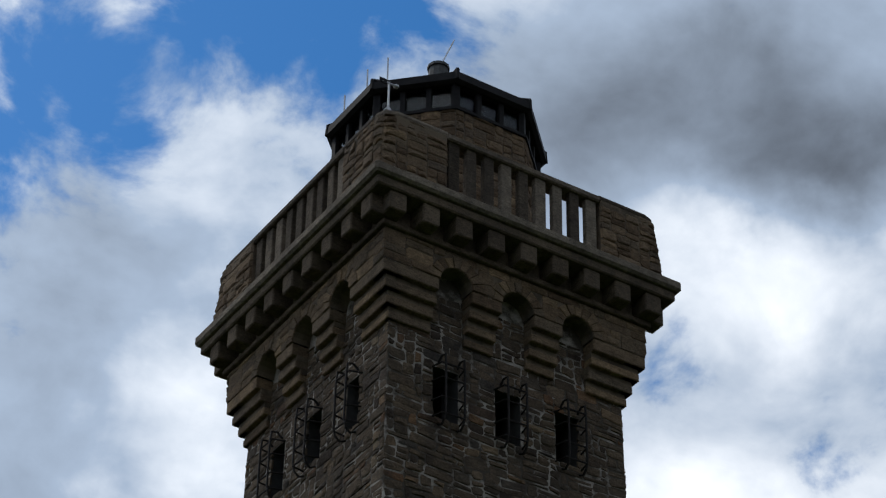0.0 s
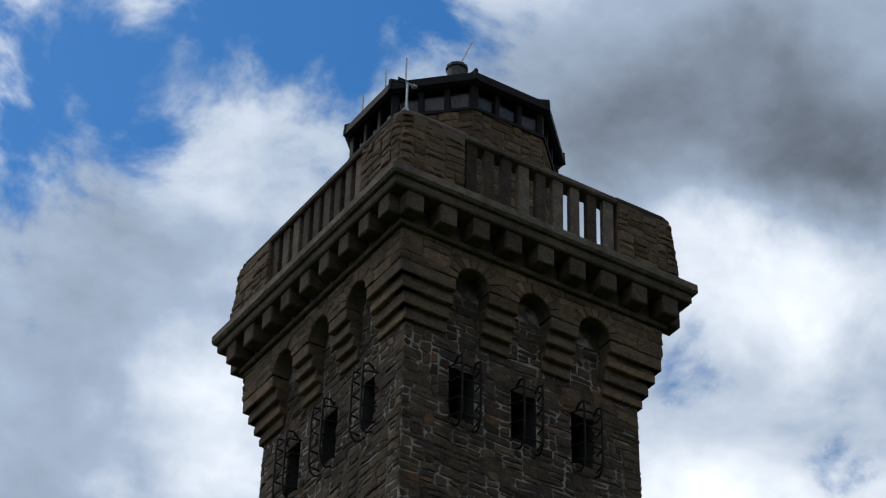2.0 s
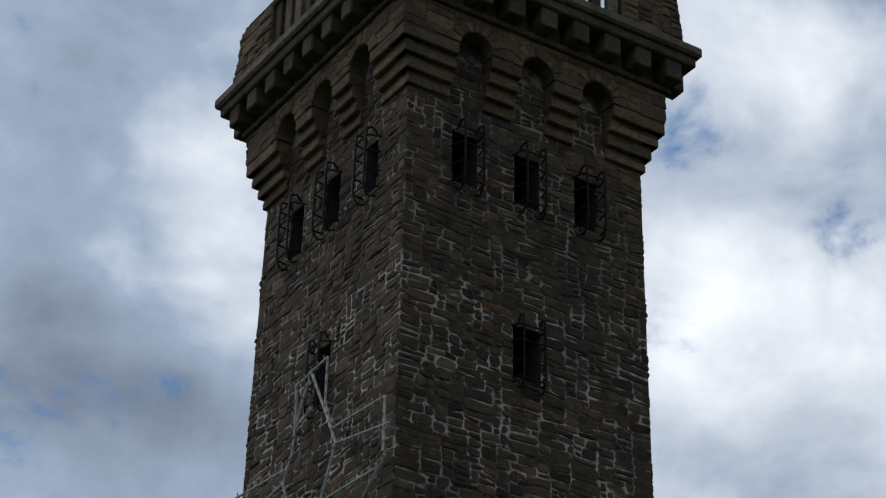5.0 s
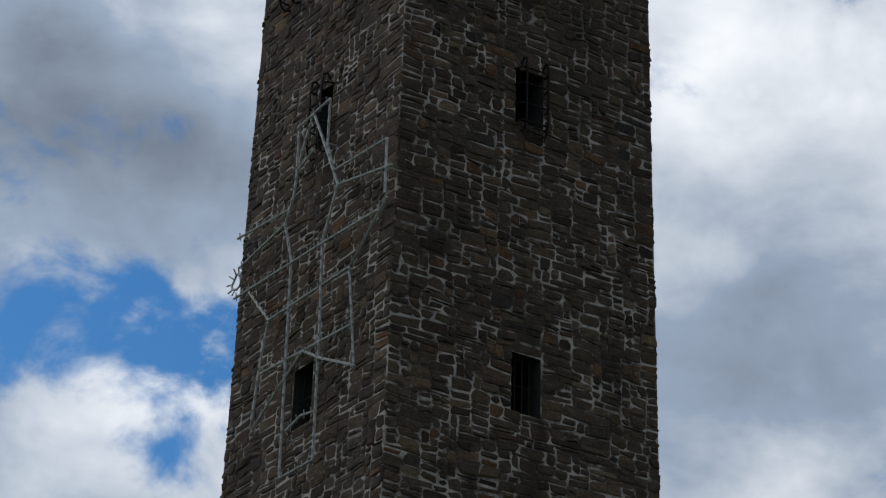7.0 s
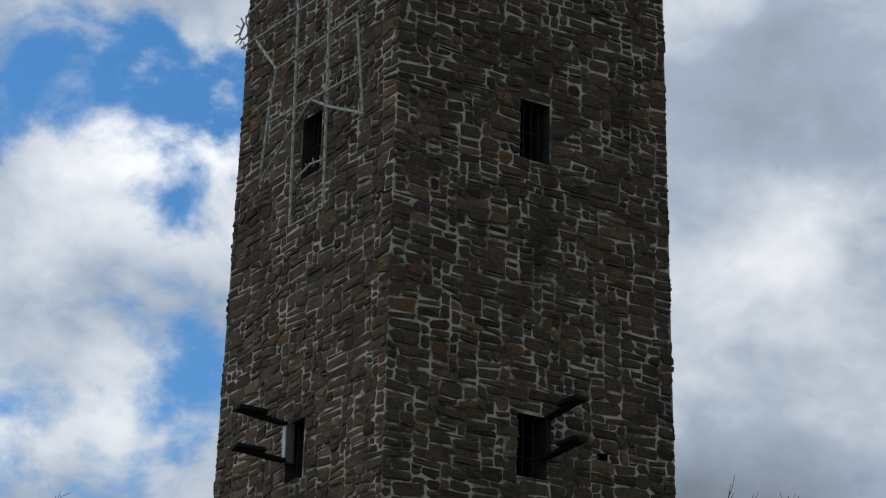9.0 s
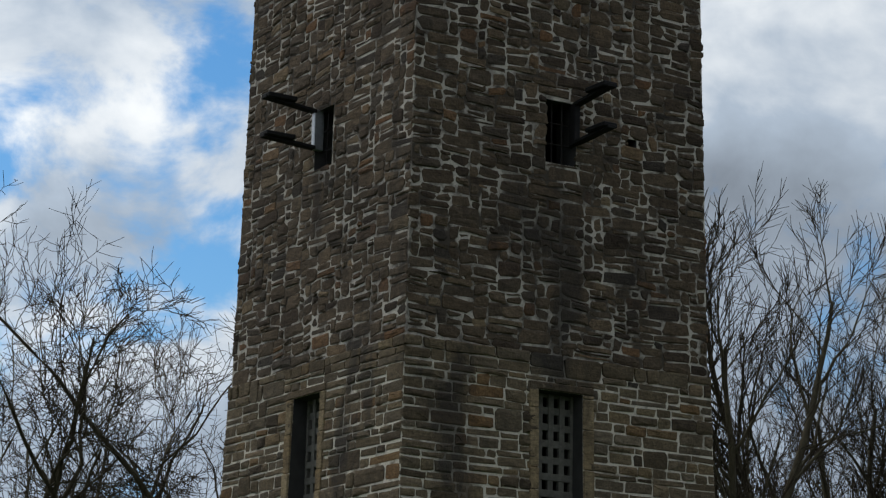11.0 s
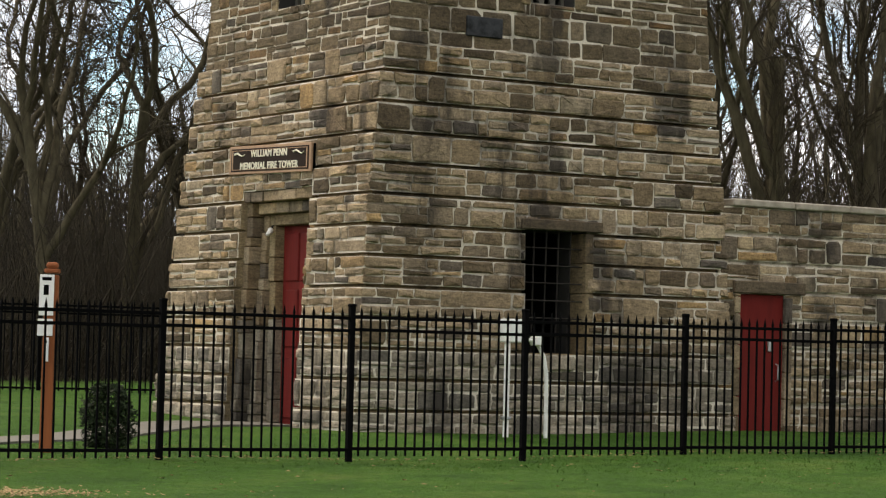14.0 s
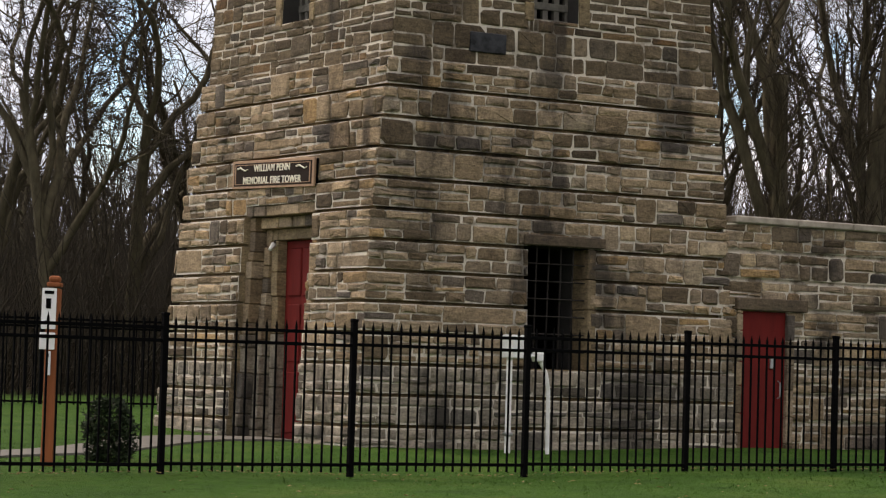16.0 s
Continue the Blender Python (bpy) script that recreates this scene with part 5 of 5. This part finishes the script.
for _ in range(1100):
    u, w = r.gauss(-4.3, 0.55), r.gauss(23.9, 0.28)
    x, y = EYE.x + 0.532 * w + 0.847 * u, EYE.y + 0.847 * w - 0.532 * u
    z, a, q = ground_z(x, y) + r.uniform(0.01, 0.05), r.uniform(0, 6.28), r.uniform(0.015, 0.04)
    n = len(v)
    c1, s1 = q * math.cos(a), q * math.sin(a)
    v += [(x - c1, y - s1, z), (x + s1 * 0.4, y - c1 * 0.4, z), (x + c1, y + s1, z + r.uniform(0, 0.02)), (x - s1 * 0.4, y + c1 * 0.4, z)]
    f.append((n, n + 1, n + 2, n + 3))
leaves = pydata("fallen_leaves", v, f, plain_material("dry_leaf", (0.30, 0.21, 0.11), 0.9, 0.0, 0.5, 3, 0.1))
tagged(leaves, "dry tan fallen leaves on the lawn by the fence", "leaves", kind="stuff")

# ---- bare trees ----
def tree_mesh(rng, height, trunk_r, spread, limbs_from, upright, dense=0, crook=1.0):
    """Trunk, limbs and twigs of a bare tree, as three vertex and face lists."""
    out = {"trunk": ([], []), "limbs": ([], []), "twigs": ([], [])}

    def strand(p, d, length, r0, r1, level, sides, steps, wander, lift):
        key = "trunk" if level == 0 else "limbs" if level <= 2 else "twigs"
        V, F = out[key]
        pts, rings = [Vector(p)], []
        d = d.normalized()
        dirs = [d]
        for k in range(steps):
            d = (d + Vector((rng.gauss(0, wander), rng.gauss(0, wander), rng.gauss(0, wander) + lift))).normalized()
            pts.append(pts[-1] + d * (length / steps))
            dirs.append(d)
        for k, q in enumerate(pts):
            rr = r0 + (r1 - r0) * k / steps
            if level == 0 and k == 0:
                rr *= 1.35
            a = dirs[k].orthogonal().normalized()
            b = dirs[k].cross(a)
            rings.append(len(V))
            for j in range(sides):
                t = 2 * math.pi * j / sides
                V.append(tuple(q + rr * (math.cos(t) * a + math.sin(t) * b)))
        for a, b in zip(rings, rings[1:]):
            for j in range(sides):
                F.append((a + j, a + (j + 1) % sides, b + (j + 1) % sides, b + j))
        return pts, dirs

    def branch(p, d, length, r, level):
        last = level >= 4
        sides = (8, 6, 4, 3, 3)[level]
        steps = (6, 10, 8, 4, 2)[level]
        r1 = r * (0.6 if level == 0 else 0.28)
        pts, dirs = strand(p, d, length, r, max(r1, 0.006), level, sides, steps, (0.045, 0.17, 0.24, 0.24, 0.2)[level] * crook, (0.02, 0.075, 0.05, 0.04, 0.05)[level] * upright)
        if last:
            return
        n = (rng.randint(5, 7), rng.randint(8, 9) + dense, rng.randint(6, 7) + dense, rng.randint(5, 7) + dense)[level]
        for k in range(n):
            lo = limbs_from if level == 0 else 0.3 if level == 1 else 0.2
            t = lo + (1 - lo) * (k + rng.random()) / n
            i = min(int(t * steps), steps - 1)
            q = pts[i].lerp(pts[i + 1], t * steps - i)
            base = dirs[i]
            side = base.orthogonal().normalized()
            side.rotate(Matrix.Rotation(rng.uniform(0, 2 * math.pi), 3, base))
            ang = radians(rng.uniform(16, 42) if level == 0 else rng.uniform(25, 62)) * spread * (0.75 if level == 0 and t > 0.8 else 1.0)
            nd = base * math.cos(ang) + side * math.sin(ang)
            scale = (1.25, 0.45, 0.5, 0.5)[level] * rng.uniform(0.7, 1.15)
            ln = length * scale * ((0.6 + 0.5 * t) if level == 0 else (1.12 - 0.38 * t))
            rr = (r + (r1 - r) * t) * (rng.uniform(0.38, 0.6) if level else rng.uniform(0.55, 0.85))
            branch(q, nd, ln, max(rr, 0.0085), level + 1)

    branch((0, 0, -0.2), Vector((rng.gauss(0, 0.05), rng.gauss(0, 0.05), 1)), height * 0.44, trunk_r, 0)
    # bring the crown to the wanted height
    tops = sorted(v[2] for v in out["twigs"][0])
    k = 0.93 * height / tops[int(0.94 * len(tops))]
    for key in out:
        out[key] = ([(x * k, y * k, z * k) for x, y, z in out[key][0]], out[key][1])
    return out


def make_tree(seed, height, trunk_r, spread, limbs_from, upright, at, label, dense=0, crook=1.0):
    t = thing("tree", label, "tree", "bare trees", at=at)
    m = tree_mesh(random.Random(seed), height, trunk_r, spread, limbs_from, upright, dense, crook)
    pydata("trunk", *m["trunk"], BARK, t, "", True)
    pydata("limb", *m["limbs"], BARK, t, "", True)
    crown = pydata("crown", *m["twigs"], TWIG, t, "dense bare twigs")
    return t


def polar(azimuth, d):
    a = radians(azimuth)
    x, y = EYE.x + d * math.sin(a), EYE.y + d * math.cos(a)
    return x, y, ground_z(x, y)


def tree_at(src, azimuth, d, size, turn):
    x, y, z = polar(azimuth, d)
    ob = copy_thing(src, pose(x, y, z, 0, 0, turn))
    ob.scale = (size,) * 3
    return ob


tall = make_tree(1, 16.5, 0.28, 0.74, 0.14, 2.3, pose(*polar(39.1, 58)), "tall bare deciduous tree with upswept limbs", 2, 0.55)
wide = make_tree(2, 14.6, 0.20, 1.0, 0.25, 1.1, pose(*polar(25.0, 60)), "bare deciduous tree with spreading crooked limbs", 0, 1.25)
thin = make_tree(3, 13.8, 0.15, 0.9, 0.4, 1.0, pose(*polar(23.6, 57)), "slender bare young tree at the wood's edge")
LEFT = [(22.0, 59, 0.92), (24.3, 76, 1.05), (26.6, 64, 0.95), (27.6, 78, 1.0), (23.2, 69, 0.97)]
RIGHT = [(41.9, 73, 0.9), (37.9, 74, 0.8), (40.2, 78, 0.85), (41.2, 66, 0.8)]
BEHIND = [(31, 80, 0.8), (34.5, 78, 0.8)]
r = random.Random(14)
for k, (a, d, s) in enumerate(LEFT):
    tree_at((wide, thin)[k % 2] if d < 75 else (thin, wide)[k % 2], a, d, s, r.uniform(0, 360))
for a, d, s in ((37.9, 66, 0.76), (41.0, 62, 0.95)):
    tree_at(tall, a, d, s, r.uniform(0, 360))
for k, (a, d, s) in enumerate(RIGHT + BEHIND):
    tree_at((wide, thin)[k % 2], a, d, s * 1.1, r.uniform(0, 360))

# brushwood at the wood's edge
v, f = [], []
r = random.Random(21)
for _ in range(17000):
    az = r.uniform(19.5, 30) if r.random() < 0.6 else r.uniform(36.5, 43)
    d = r.uniform(56, 125)
    x, y, z = polar(az, d)
    p = Vector((x, y, z - 0.1))
    h = r.uniform(1.2, 5.6) * (1.0 + (d - 56) / 130) * (1.6 if r.random() < 0.28 else 1.0)
    dirn = Vector((r.gauss(0, 0.25), r.gauss(0, 0.25), 1)).normalized()
    rad = r.uniform(0.011, 0.03)
    steps, prev = 4, None
    for k in range(steps + 1):
        n = len(v)
        rr = rad * (1 - 0.75 * k / steps)
        v += [(p.x + rr, p.y, p.z), (p.x - 0.5 * rr, p.y + 0.87 * rr, p.z), (p.x - 0.5 * rr, p.y - 0.87 * rr, p.z)]
        if prev is not None:
            f += [(prev + j, prev + (j + 1) % 3, n + (j + 1) % 3, n + j) for j in range(3)]
        prev = n
        dirn = (dirn + Vector((r.gauss(0, 0.22), r.gauss(0, 0.22), r.gauss(0.02, 0.1)))).normalized()
        p = p + dirn * (h / steps)
brush = pydata("brushwood", v, f, plain_material("brush_bark", (0.036, 0.030, 0.021), 0.95, 0.0, 0.4, 3, 0.2))
tagged(brush, "tangled bare brown undergrowth at the edge of the wood", "undergrowth", kind="stuff")

# far trunks deeper in the wood
v, f = [], []
r = random.Random(33)
for _ in range(2800):
    az = r.uniform(19.5, 30.5) if r.random() < 0.6 else r.uniform(36.3, 43.5)
    d = r.uniform(78, 150)
    x, y, z = polar(az, d)
    p, h, rad = Vector((x, y, z - 0.2)), r.uniform(3.5, 9.5) * (0.75 + d / 400), r.uniform(0.025, 0.10)
    dirn = Vector((r.gauss(0, 0.12), r.gauss(0, 0.12), 1)).normalized()
    prev = None
    for k in range(6):
        n = len(v)
        rr = rad * (1 - 0.8 * k / 5)
        v += [(p.x + rr, p.y, p.z), (p.x, p.y + rr, p.z), (p.x - rr, p.y, p.z), (p.x, p.y - rr, p.z)]
        if prev is not None:
            f += [(prev + j, prev + (j + 1) % 4, n + (j + 1) % 4, n + j) for j in range(4)]
        prev = n
        dirn = (dirn + Vector((r.gauss(0, 0.16), r.gauss(0, 0.16), 0.02))).normalized()
        p = p + dirn * (h / 5)
woods = pydata("far_woods", v, f, BARK)
tagged(woods, "crowded bare trunks deeper in the wood", "woods", kind="stuff")

# ---- single stones of the walls, last ----
def lay_singles(stones, limit):
    """Stones as objects of their own under their wall; those past the limit are joined."""
    count, rest = collections.Counter(), collections.defaultdict(Heap)
    for (owner, mat), vs, flip in stones:
        count[owner.name] += 1
        if count[owner.name] > limit:
            rest[(owner.name, mat.name)].add(vs, flip)
            continue
        me = bpy.data.meshes.new("stone")
        me.from_pydata(vs, [], [q[::-1] if flip else q for q in RING_FACES])
        me.materials.append(mat)
        new("stone", me).parent = owner
    for (owner, mat), heap in rest.items():
        heap.done("rubble", bpy.data.materials[mat], bpy.data.objects[owner])


lay_singles(SINGLES, 300)
lay_singles(ANNEX_SINGLES, 300)
